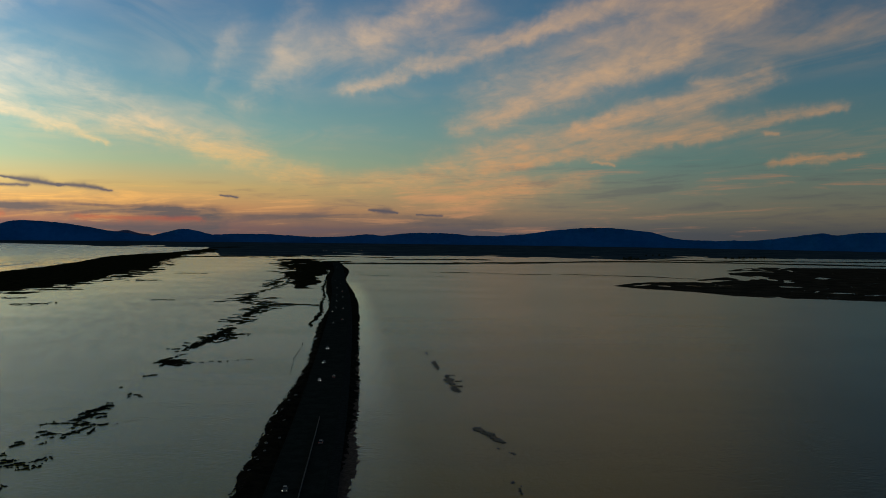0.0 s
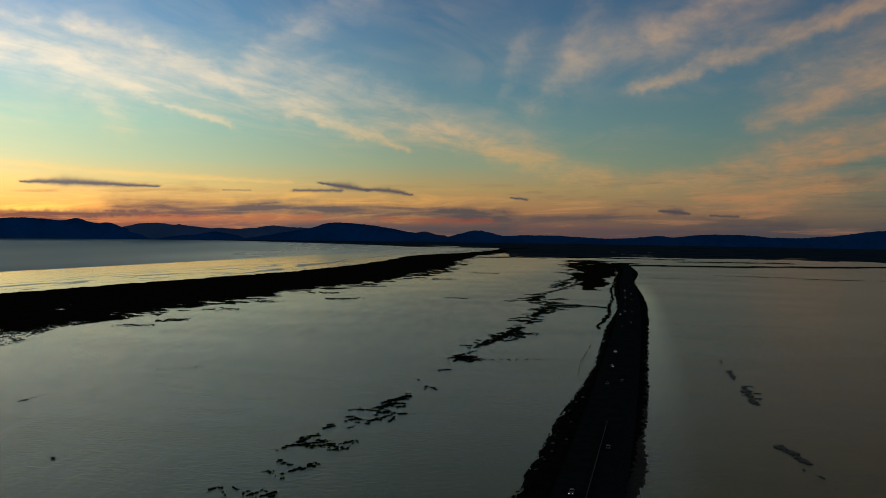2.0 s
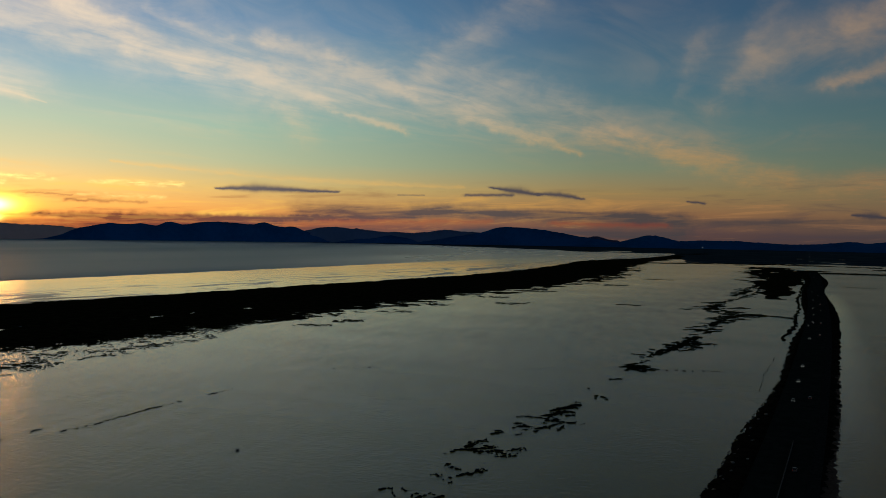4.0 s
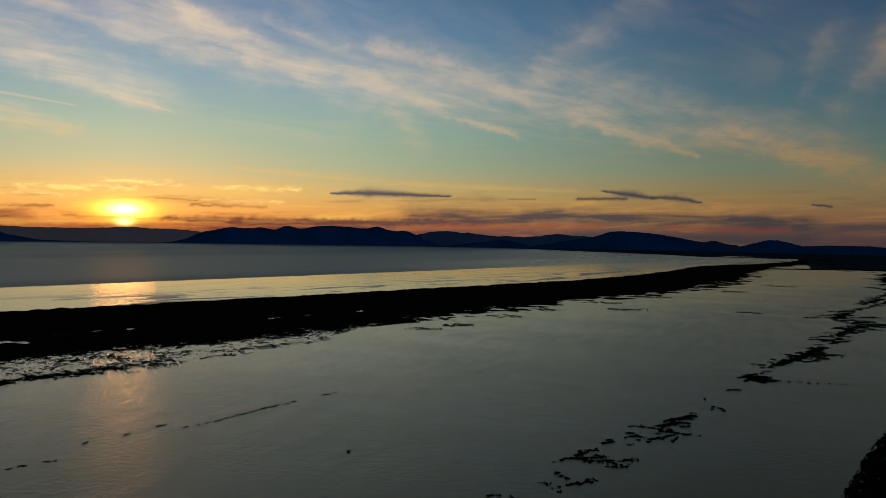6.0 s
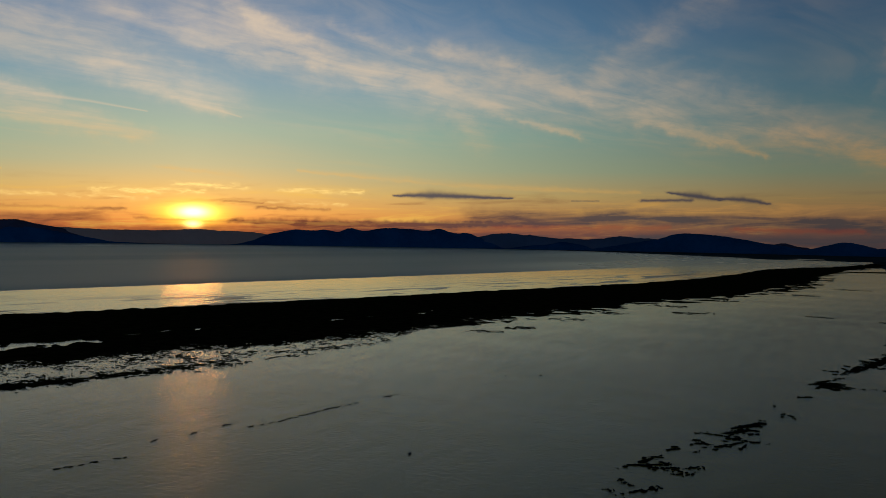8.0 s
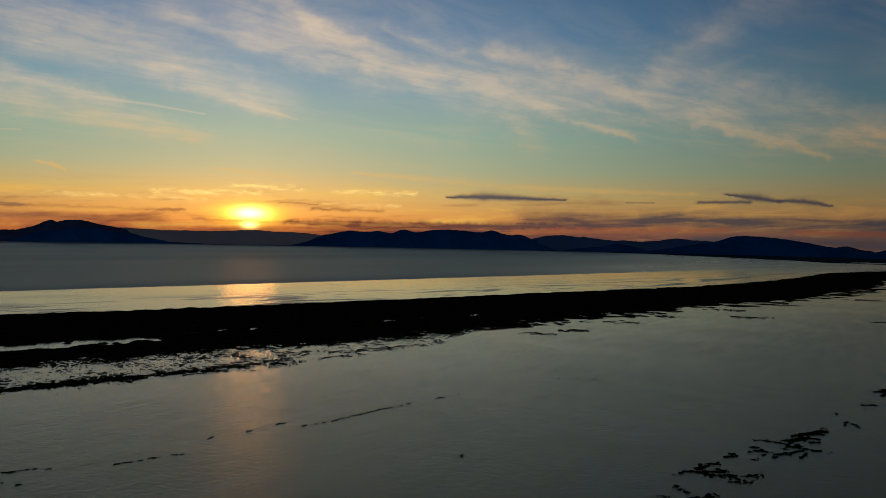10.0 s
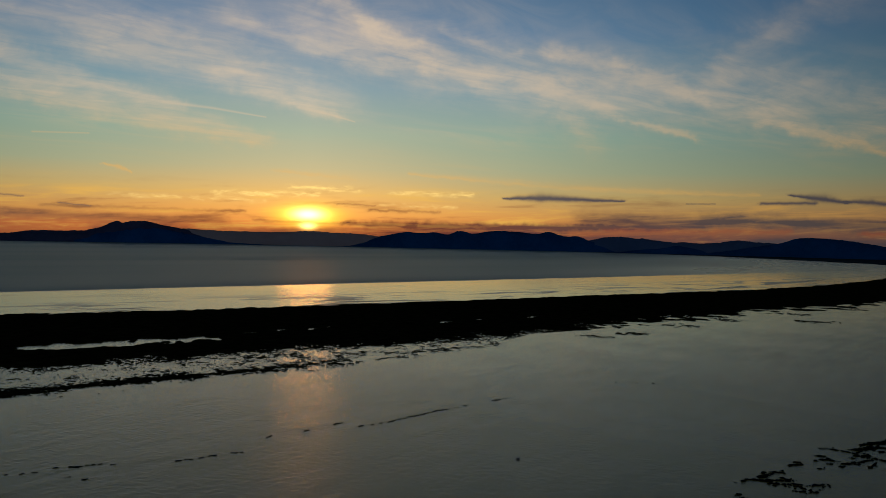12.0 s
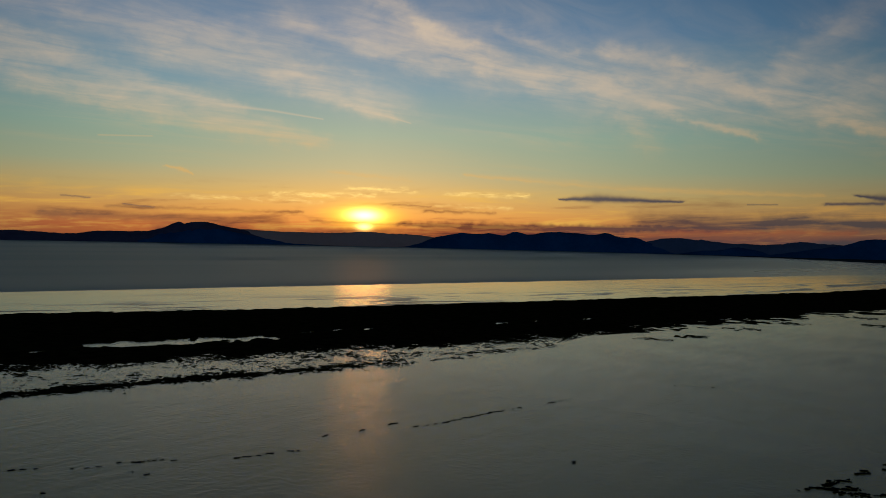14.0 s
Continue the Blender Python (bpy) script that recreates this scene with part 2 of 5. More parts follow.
    veil = N.math("MULTIPLY", veil, N.span(el, 3.0, 7.0))
    thick = N.math("ADD", N.math("MULTIPLY_ADD", gathered([fans, band, veils]), grain, veil), thin)
    cirrus = N.math("MULTIPLY", N.math("SUBTRACT", 1.0, N.math("POWER", 2.718, N.math("MULTIPLY", thick, -1.15))), 0.95)
    cream = N.mix(N.span(el, 3.5, 9.0), lin(232, 176, 100), lin(222, 194, 168))
    rose = N.mix(N.span(el, 3.0, 11.0), lin(212, 146, 98), lin(212, 166, 130))
    sky = N.mix(cirrus, sky, N.mix(N.span(away, 30, 66), cream, rose))

    # low bands over the hills
    lean = N.math("MULTIPLY_ADD", az, 0.035, el)
    low = N.noise(N.xyz(N.math("MULTIPLY", az, 0.16), N.math("MULTIPLY", lean, 1.5), 1.5), 1.0, 6.0, 0.6, 0.35)
    lowmask = N.math("MULTIPLY", N.span(N.math("SUBTRACT", el, N.span(away, 40, 75, 0.0, 2.2)), 3.6, 1.6), N.span(el, -1.5, 0.6, 0.55, 1.0))
    glowing = N.mix(N.span(away, 5, 70), lin(246, 186, 84), lin(196, 132, 100))
    sky = N.mix(N.math("MULTIPLY", lowmask, N.math("MULTIPLY", N.span(low, 0.50, 0.72, 0.0, 0.75), N.span(away, 40, 78, 1.0, 0.6))), sky, glowing)
    dusky = N.mix(N.span(away, 5, 60), lin(122, 58, 44), lin(78, 76, 90))
    sky = N.mix(N.math("MULTIPLY", lowmask, N.math("MULTIPLY", N.span(low, 0.48, 0.30, 0.0, 0.75), N.span(away, 45, 70, 0.6, 0.45))), sky, dusky)
    bank = gathered([
        trail(here_f, 0.75, 1.0, (71.0, -0.10, 0.45), (15.0, -0.06, 0.45)),
        trail(here_f, 0.72, 1.0, (39.9, 1.27, 0.50), (15.1, 0.98, 0.50)),
        trail(here_f, 0.60, 1.0, (51.6, 0.45, 0.22), (32.4, 0.72, 0.22)),
        trail(here_f, 0.50, 1.0, (32.2, 1.43, 0.40), (17.8, 0.87, 0.40)),
        trail(here_f, 0.50, 1.0, (17.4, 0.86, 0.35), (-3.4, 0.54, 0.35)),
        trail(here_f, 0.75, 1.0, (55.8, 0.66, 0.16), (38.2, 0.70, 0.16)),
        trail(here_f, 0.55, 1.0, (51.3, 0.47, 0.10), (61.7, 0.64, 0.10)),
        trail(here_f, 0.55, 1.0, (78.2, 0.73, 0.28), (63.8, 0.57, 0.28)),
        trail(here_f, 0.50, 1.0, (54.4, 0.34, 0.30), (41.6, 0.30, 0.30)),
        trail(here_f, 0.40, 1.0, (74.5, 1.25, 0.10), (62.5, 1.21, 0.10)),
        trail(here_f, 0.50, 1.0, (54.4, 1.50, 0.09), (49.6, 1.46, 0.09)),
        trail(here_f, 0.40, 1.0, (56.6, 1.85, 0.06), (53.9, 1.81, 0.06))])
    bank = N.math("MULTIPLY", bank, N.span(low, 0.30, 0.62, 1.25, 0.55))
    sky = N.mix(N.math("MINIMUM", bank, 0.9), sky, N.mix(N.span(away, 3, 32), lin(96, 46, 40), lin(80, 75, 80)))
    red = gathered([
        trail(here_f, 0.40, 1.0, (23.1, 0.55, 0.16), (15.9, 0.51, 0.16)),
        trail(here_f, 0.30, 1.0, (38.6, 0.51, 0.15), (27.4, 0.61, 0.15))])
    sky = N.mix(red, sky, lin(168, 74, 52))
    puffs = gathered([
        trail(here_f, 1.00, 1.0, (64.2, 2.36, 0.16), (57.8, 2.48, 0.16)),
        trail(here_f, 1.00, 1.0, (59.5, 2.93, 0.13), (55.0, 2.77, 0.13)),
        trail(here_f, 0.80, 1.0, (56.9, 2.73, 0.10), (55.7, 2.97, 0.10)),
        trail(here_f, 0.80, 1.0, (52.9, 2.69, 0.14), (47.6, 2.65, 0.14)),
        trail(here_f, 0.60, 1.0, (70.8, 2.08, 0.14), (61.2, 1.92, 0.14)),
        trail(here_f, 0.50, 1.0, (53.4, 1.89, 0.12), (48.6, 1.81, 0.12))])
    tufts = N.noise(N.xyz(N.math("MULTIPLY", az, 0.9), N.math("MULTIPLY", el, 4.0), 5.0), 1.0, 5.0, 0.6, 0.6)
    sky = N.mix(N.math("MULTIPLY", N.math("MINIMUM", puffs, 1.0), N.span(tufts, 0.36, 0.70)), sky, (1.15, 0.74, 0.24, 1))
    here_d = N.vec("ADD", here, N.vec("MULTIPLY", N.vec("SUBTRACT", fine.outputs["Color"], (0.5, 0.5, 0.5)), (0.9, 0.16, 0.0)))
    dark = gathered([
        trail(here_d, 0.95, 1.5, (45.3, 2.46, 0.09), (42.9, 2.52, 0.30), (40.3, 2.46, 0.19), (37.4, 2.42, 0.08)),
        trail(here_d, 0.85, 1.0, (29.0, 2.35, 0.09), (26.0, 2.42, 0.12)),
        trail(here_d, 0.95, 1.5, (27.4, 2.9, 0.07), (25.3, 2.62, 0.28), (24.2, 2.44, 0.12)),
        trail(here_d, 0.90, 1.2, (24.1, 2.5, 0.1), (22.8, 2.46, 0.2), (21.2, 2.2, 0.08)),
        trail(here_d, 0.90, 1.0, (14.6, 2.08, 0.06), (13.5, 1.98, 0.08)),
        trail(here_d, 0.95, 1.2, (4.9, 1.28, 0.08), (3.9, 1.24, 0.24), (3.1, 1.14, 0.08)),
        trail(here_d, 0.80, 1.0, (1.7, 1.02, 0.06), (0.2, 0.98, 0.08)),
        trail(here_d, 0.50, 1.0, (77.0, 1.85, 0.05), (75.4, 1.75, 0.05)),
        trail(here_d, 0.50, 1.0, (73.6, 1.42, 0.05), (71.8, 1.30, 0.05)),
        trail(here_d, 0.50, 1.0, (33.5, 2.3, 0.05), (31.8, 2.3, 0.05))])
    sky = N.mix(N.math("MINIMUM", dark, 0.92), sky, lin(76, 72, 84))

    # the sun itself, behind thin low cloud
    def spot(wa, we, e0, amount):
        a = N.math("DIVIDE", N.math("SUBTRACT", az, SUN_AZ), wa)
        b = N.math("DIVIDE", N.math("SUBTRACT", el, e0), we)
        x = N.math("MULTIPLY_ADD", a, a, N.math("MULTIPLY", b, b))
        return N.math("MULTIPLY", N.math("POWER", 2.718, N.math("MULTIPLY", x, -1.0)), amount)

    veiled = N.math("SUBTRACT", 1.0, N.math("MINIMUM", N.math("MULTIPLY", bank, 0.9), 0.8))
    for wa, we, e0, amount, col in ((0.9, 0.34, 1.12, 2.6, (1.0, 0.86, 0.36)), (0.45, 0.20, 0.36, 2.4, (1.0, 0.72, 0.22)), (1.8, 0.66, 1.05, 1.4, (1.0, 0.60, 0.0)), (9.0, 2.2, 1.2, 0.06, (1.0, 0.55, 0.12))):
        s = N.math("MULTIPLY", spot(wa, we, e0, amount), veiled if wa > 0.5 else 1.0)
        n = N.node("ShaderNodeVectorMath")
        n.operation = "SCALE"
        n.inputs[0].default_value = col
        N.put(n.inputs["Scale"], s)
        sky = N.mix(1.0, sky, n.outputs[0], "ADD")
    # brighter towards the sun, dim overhead, the unseen back raised to light the hills
    level = N.ramp(N.math("DIVIDE", away, 120.0, clamp=True), [(a / 120.0, (v, v, v, 1)) for a, v in ((0, 0.95), (13, 0.86), (25, 0.68), (38, 0.48), (51, 0.41), (65, 0.36), (80, 0.27), (92, 0.25), (116, 0.5))])
    lifted = N.node("ShaderNodeVectorMath")
    lifted.operation = "SCALE"
    N.put(lifted.inputs[0], sky)
    N.put(lifted.inputs["Scale"], N.math("MULTIPLY", N.math("MULTIPLY", level, 3.0), N.span(el, 14.5, 36, 1.0, 0.20)))
    sky = lifted.outputs[0]
    bg = N.node("ShaderNodeBackground")
    N.put(bg.inputs[0], sky)
    bg.inputs[1].default_value = 1.0
    out = N.node("ShaderNodeOutputWorld")
    w.node_tree.links.new(bg.outputs[0], out.inputs[0])


sky_world()


# ---------------------------------------------------------------- the lie of the land
def curve(knots):
    """A smooth curve x(y) through a few knots."""
    ys, xs = np.array([k[0] for k in knots], float), np.array([k[1] for k in knots], float)
    m = np.gradient(xs, ys)

    def at(y):
        y = np.clip(np.asarray(y, float), ys[0], ys[-1])
        i = np.clip(np.searchsorted(ys, y) - 1, 0, len(ys) - 2)
        h = ys[i + 1] - ys[i]
        t = (y - ys[i]) / h
        return (2 * t**3 - 3 * t**2 + 1) * xs[i] + (t**3 - 2 * t**2 + t) * h * m[i] + (-2 * t**3 + 3 * t**2) * xs[i + 1] + (t**3 - t**2) * h * m[i + 1]

    return at


road_x = curve([(-900, 60), (-300, 6), (0, -22), (250, -42), (355, -51), (470, -62), (620, -77), (860, -103), (1090, -131), (1330, -163), (1630, -196), (1980, -245), (2600, -310), (3400, -390)])
land_left = curve([(-900, 40), (0, -44), (250, -62), (314, -67), (366, -71), (470, -76), (618, -91.5), (700, -100.5), (877, -116), (1100, -149), (1320, -178), (1620, -214), (1980, -280), (2600, -360)])
land_right = curve([(-900, 90), (0, -3), (250, -31.5), (292, -31.8), (352, -35.4), (419, -40.6), (515, -50), (631, -61), (974, -97), (1128, -119), (1325, -149), (1632, -178), (1980, -232), (2600, -260)])
bay_edge = curve([(-900, -1000), (150, -846), (350, -812), (600, -786), (935, -768), (1306, -741), (1547, -752), (1987, -820), (2276, -877), (2676, -845), (3042, -862), (3540, -941), (3700, -960)])
pond_edge = curve([(-900, -600), (100, -530), (230, -520), (380, -508), (612, -501), (897, -505), (1167, -483), (1380, -505), (1605, -535), (2132, -669), (2300, -700), (3700, -700)])


def vnoise(x, y, seed=0):
    ix, iy = np.floor(x), np.floor(y)
    fx, fy = x - ix, y - iy
    fx, fy = fx * fx * (3 - 2 * fx), fy * fy * (3 - 2 * fy)

    def h(a, b):
        s = np.sin(a * 127.1 + b * 311.7 + seed * 74.7) * 43758.5453
        return s - np.floor(s)

    return (h(ix, iy) * (1 - fx) + h(ix + 1, iy) * fx) * (1 - fy) + (h(ix, iy + 1) * (1 - fx) + h(ix + 1, iy + 1) * fx) * fy


def fbm(x, y, size, octaves=4, seed=0):
    """Noise of about -1 to 1 with features of that size in metres."""
    x, y = np.asarray(x, float) / size, np.asarray(y, float) / size
    total, amp, norm = 0, 1.0, 0
    for k in range(octaves):
        total = total + amp * (vnoise(x + 17.3 * k, y - 9.1 * k, seed + k) * 2 - 1)
        norm, amp, x, y = norm + amp, amp * 0.55, x * 2.03, y * 2.03
    return total / norm * 1.6


def stroke(x, y, x0, y0, x1, y1):
    """Distance to a line from one place to another."""
    dx, dy = x1 - x0, y1 - y0
    t = np.clip(((x - x0) * dx + (y - y0) * dy) / (dx * dx + dy * dy + 1e-9), 0, 1)
    return np.hypot(x - x0 - t * dx, y - y0 - t * dy)


def mesh_from(name, verts, faces, material, smooth=False):
    me = bpy.data.meshes.new(name)
    me.from_pydata(verts, [], faces)
    me.materials.append(material)
    if smooth:
        me.polygons.foreach_set("use_smooth", [True] * len(me.polygons))
    me.update()
    return me


def terrain(name, xr, yr, dx, dy, height, material, floor=-0.35, parent=None, jitter=0.3):
    """Ground that stands out of the water where its height is above 0."""
    xs, ys = np.arange(xr[0], xr[1] + dx, dx), np.arange(yr[0], yr[1] + dy, dy)
    X, Y = np.meshgrid(xs, ys)
    rng = np.random.RandomState(len(name) + int(abs(xr[0])))
    X, Y = X + (rng.rand(*X.shape) - 0.5) * dx * jitter * 2, Y + (rng.rand(*Y.shape) - 0.5) * dy * jitter * 2
    Z = np.maximum(height(X, Y), floor)
    top = np.maximum(np.maximum(Z[:-1, :-1], Z[1:, :-1]), np.maximum(Z[:-1, 1:], Z[1:, 1:]))
    jj, ii = np.nonzero(top > 0.0)
    n = X.shape[1]
    quads = np.stack([jj * n + ii, jj * n + ii + 1, (jj + 1) * n + ii + 1, (jj + 1) * n + ii], 1)
    used, inv = np.unique(quads, return_inverse=True)
    verts = np.stack([X.ravel()[used], Y.ravel()[used], Z.ravel()[used]], 1)
    me = mesh_from(name, verts.tolist(), inv.reshape(-1, 4).tolist(), material)
    ob = new(name, me)
    ob.parent = parent
    return ob


def part(name, bm, material, parent, label=""):
    me = bpy.data.meshes.new(name)
    bm.to_mesh(me)
    bm.free()
    me.materials.append(material)
    ob = new(name, me)
    ob.parent = parent
    return tagged(ob, label)


# ---------------------------------------------------------------- materials
def surface(name, dark, light, size, rough=0.9, bump=0.0, spec=0.3, per_object=0.0):
    m = bpy.data.materials.new(name)
    m.use_nodes = True
    N = Nodes(m.node_tree)
    b = m.node_tree.nodes["Principled BSDF"]
    pos = N.node("ShaderNodeNewGeometry").outputs["Position"]
    a, c = N.noise(pos, 1.0 / size, 4.0), N.noise(pos, 7.0 / size, 3.0)
    f = N.math("ADD", N.math("MULTIPLY", a, 0.65), N.math("MULTIPLY", c, 0.35))
    f = N.span(f, 0.32, 0.68)
    if per_object:
        f = N.math("ADD", N.math("MULTIPLY", f, 1 - per_object), N.math("MULTIPLY", N.node("ShaderNodeObjectInfo").outputs["Random"], per_object))
    N.put(b.inputs["Base Color"], N.mix(f, (*dark, 1), (*light, 1)))
    N.put(b.inputs["Roughness"], N.span(c, 0.3, 0.7, max(rough - 0.12, 0.02), min(rough + 0.08, 1.0)))
    b.inputs["Specular IOR Level"].default_value = spec
    if bump:
        k = N.node("ShaderNodeBump")
        k.inputs["Strength"].default_value, k.inputs["Distance"].default_value = 0.6, bump
        N.put(k.inputs["Height"], c)
        N.put(b.inputs["Normal"], k.outputs[0])
    return m


def glow(name, colour, strength):
    m = bpy.data.materials.new(name)
    m.use_nodes = True
    b = m.node_tree.nodes["Principled BSDF"]
    b.inputs["Base Color"].default_value = (*colour, 1)
    b.inputs["Emission Color"].default_value = (*colour, 1)
    b.inputs["Emission Strength"].default_value = strength
    return m


def water_material():
    """Shallow turbid water: ruffled by wind on the ponds and far out, smooth in the lee of the shores. Part of the
    reflected sky is put into its colour.
    """
    m = bpy.data.materials.new("water")
    m.use_nodes = True
    N = Nodes(m.node_tree)
    b = m.node_tree.nodes["Principled BSDF"]
    pos = N.node("ShaderNodeNewGeometry").outputs["Position"]
    x, y, _ = N.split(pos)
    long = N.noise(N.xyz(N.math("MULTIPLY", x, 0.0045), N.math("MULTIPLY", y, 0.014)), 1.0, 3.0, 0.5, 0.1)
    # bay: a smooth belt beside the spit, ruffled beyond
    belt_x = N.math("ADD", x, N.math("MULTIPLY", N.math("SUBTRACT", long, 0.5), 26.0))
    bay = N.span(x, -702, -735)
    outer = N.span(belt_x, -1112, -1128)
    # Fade by bearing: the paler reflection there is set into colour and roughness.
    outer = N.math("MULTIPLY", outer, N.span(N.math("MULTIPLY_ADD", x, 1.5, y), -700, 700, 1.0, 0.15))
    ripple = N.noise(N.xyz(N.math("MULTIPLY", x, 0.03), N.math("MULTIPLY", y, 0.006), 2.0), 1.0, 4.0, 0.6, 0.8)
    ruffle = N.math("MULTIPLY", N.span(ripple, 0.50, 0.60), N.span(x, -980, -820, 0.15, 1.3))
    smooth_belt = N.math("ADD", N.math("MULTIPLY_ADD", ruffle, 0.20, N.span(y, 350, 900, 0.13, 0.06)), N.span(y, 1500, 2600, 0.0, 0.16))
    bands = N.noise(N.xyz(N.math("MULTIPLY", x, 0.0028), N.math("MULTIPLY", y, 0.0004), 4.0), 1.0, 2.0, 0.5, 0.2)
    far_rough = N.math("MULTIPLY_ADD", N.span(bands, 0.35, 0.65), 0.09, 0.39)
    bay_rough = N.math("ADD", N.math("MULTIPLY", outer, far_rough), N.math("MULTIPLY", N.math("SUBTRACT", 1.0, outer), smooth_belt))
    wind = N.noise(N.xyz(N.math("MULTIPLY_ADD", y, 0.03, N.math("MULTIPLY", x, 0.11)), N.math("MULTIPLY_ADD", x, -0.006, N.math("MULTIPLY", y, 0.02)), 6.0), 1.0, 4.0, 0.55, 0.15)
    pond_rough = N.math("MULTIPLY_ADD", N.span(long, 0.3, 0.7), 0.025, N.math("MULTIPLY_ADD", N.math("SUBTRACT", wind, 0.5), N.span(x, -140, -260, 0.03, 0.10), 0.22))
    pond_rough = N.math("SUBTRACT", pond_rough, N.span(x, -250, -450, 0.0, 0.06))
    # the lee of the causeway
    shore = N.math("MULTIPLY_ADD", y, N.math("MULTIPLY_ADD", y, -0.000016, -0.085), -3.5)
    off = N.math("SUBTRACT", x, shore)
    lee = N.math("MULTIPLY", N.math("MULTIPLY", N.span(off, 26, 1), N.span(off, -26, -8)), N.math("MULTIPLY", N.span(y, 1400, 1000), N.span(y, 330, 460, 0.35, 1.0)))
    pond_rough = N.math("SUBTRACT", pond_rough, N.math("MULTIPLY", lee, 0.11))
    rough = N.math("ADD", N.math("MULTIPLY", bay, bay_rough), N.math("MULTIPLY", N.math("SUBTRACT", 1.0, bay), pond_rough))
    N.put(b.inputs["Roughness"], rough)
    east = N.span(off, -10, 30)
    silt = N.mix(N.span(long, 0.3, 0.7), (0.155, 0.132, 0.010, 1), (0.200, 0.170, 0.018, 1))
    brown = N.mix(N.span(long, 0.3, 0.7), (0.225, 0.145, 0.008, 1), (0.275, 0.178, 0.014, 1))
    # Bay: reflected sky put into the colour, orange in the belt, blue beyond.
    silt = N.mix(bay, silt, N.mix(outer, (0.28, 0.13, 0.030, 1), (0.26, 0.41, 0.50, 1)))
    # darker and bluer eastward: sky reflection and lens falloff put into the colour
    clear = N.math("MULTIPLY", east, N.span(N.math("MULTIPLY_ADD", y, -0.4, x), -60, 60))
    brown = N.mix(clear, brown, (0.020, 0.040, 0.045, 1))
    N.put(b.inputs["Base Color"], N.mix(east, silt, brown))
    b.inputs["IOR"].default_value = 1.333
    # Specular tint paints reflections by place: yellow sunward, orange belt, blue outer and east.
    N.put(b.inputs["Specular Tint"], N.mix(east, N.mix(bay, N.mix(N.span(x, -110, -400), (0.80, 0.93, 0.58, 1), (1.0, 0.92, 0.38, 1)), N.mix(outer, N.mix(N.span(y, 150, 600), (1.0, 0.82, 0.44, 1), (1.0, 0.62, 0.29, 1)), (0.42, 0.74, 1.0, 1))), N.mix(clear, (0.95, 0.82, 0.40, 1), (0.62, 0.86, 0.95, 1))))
    # Reflectance set by place: dims outer glint and eastern sheen, lifts the lee.
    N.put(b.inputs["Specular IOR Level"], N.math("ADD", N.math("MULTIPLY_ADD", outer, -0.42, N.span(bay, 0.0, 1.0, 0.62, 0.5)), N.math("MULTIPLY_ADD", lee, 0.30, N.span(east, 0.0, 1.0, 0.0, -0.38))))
    # slow wind lanes, then small ripples over them
    far = N.vec("LENGTH", pos)
    lanes = N.node("ShaderNodeBump")
    lanes.inputs["Distance"].default_value = 0.6
    N.put(lanes.inputs["Strength"], N.math("MULTIPLY", N.span(far, 420, 1300, 0.36, 0.05), N.span(x, -20, -160, 0.35, 1.0)))
    N.put(lanes.inputs["Height"], wind)
    k = N.node("ShaderNodeBump")
    k.inputs["Distance"].default_value = 0.3
    N.put(k.inputs["Strength"], N.span(far, 260, 1100, 0.50, 0.08))
    N.put(k.inputs["Height"], N.noise(N.xyz(N.math("MULTIPLY", x, 0.36), N.math("MULTIPLY", y, 0.45)), 1.0, 5.0, 0.7, 0.3))
    N.put(k.inputs["Normal"], lanes.outputs[0])
    N.put(b.inputs["Normal"], k.outputs[0])
    return m


WATER = water_material()
MARSH = surface("pickleweed", (0.008, 0.009, 0.005), (0.026, 0.026, 0.013), 9.0, 0.95, 0.15, 0.0)
MUD = surface("wet_mud", (0.022, 0.021, 0.018), (0.11, 0.095, 0.075), 2.2, 0.55, 0.05)
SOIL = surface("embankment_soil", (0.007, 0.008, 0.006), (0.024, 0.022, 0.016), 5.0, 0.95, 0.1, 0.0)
MARSH_EAST = surface("eastern_marsh", (0.018, 0.017, 0.014), (0.060, 0.052, 0.040), 30.0, 0.95, 0.15, 0.0)
# Bluer than the near marsh: distance haze put into its colour.
FLATS = surface("hazed_far_marsh", (0.020, 0.042, 0.066), (0.055, 0.085, 0.110), 120.0, 0.95, 0.0, 0.0)
# Distance haze put into the hill colours: blue, warm, pale and dusky.
HILL = surface("blue_haze_hill", (0.010, 0.100, 0.300), (0.020, 0.140, 0.410), 160.0, 1.0, 0.0, 0.0)
HAZE = surface("warm_haze_hill", (0.72, 0.50, 0.48), (0.80, 0.57, 0.56), 200.0, 1.0, 0.0, 0.0)
PALE_HILL = surface("pale_haze_hill", (0.120, 0.190, 0.360), (0.150, 0.225, 0.430), 170.0, 1.0, 0.0, 0.0)
DUSK_HILL = surface("dusk_haze_hill", (0.085, 0.095, 0.190), (0.120, 0.130, 0.250), 180.0, 1.0, 0.0, 0.0)
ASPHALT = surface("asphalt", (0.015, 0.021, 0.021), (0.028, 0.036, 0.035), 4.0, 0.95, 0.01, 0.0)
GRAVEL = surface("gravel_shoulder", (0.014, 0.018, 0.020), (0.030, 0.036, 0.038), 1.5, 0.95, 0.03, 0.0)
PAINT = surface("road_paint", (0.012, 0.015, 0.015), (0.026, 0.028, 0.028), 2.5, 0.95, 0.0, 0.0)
CONCRETE = surface("concrete", (0.06, 0.06, 0.058), (0.12, 0.118, 0.112), 1.2, 0.85, 0.01)
BEACH = surface("red_gravel", (0.045, 0.033, 0.028), (0.12, 0.088, 0.074), 1.2, 0.9, 0.03, 0.1)
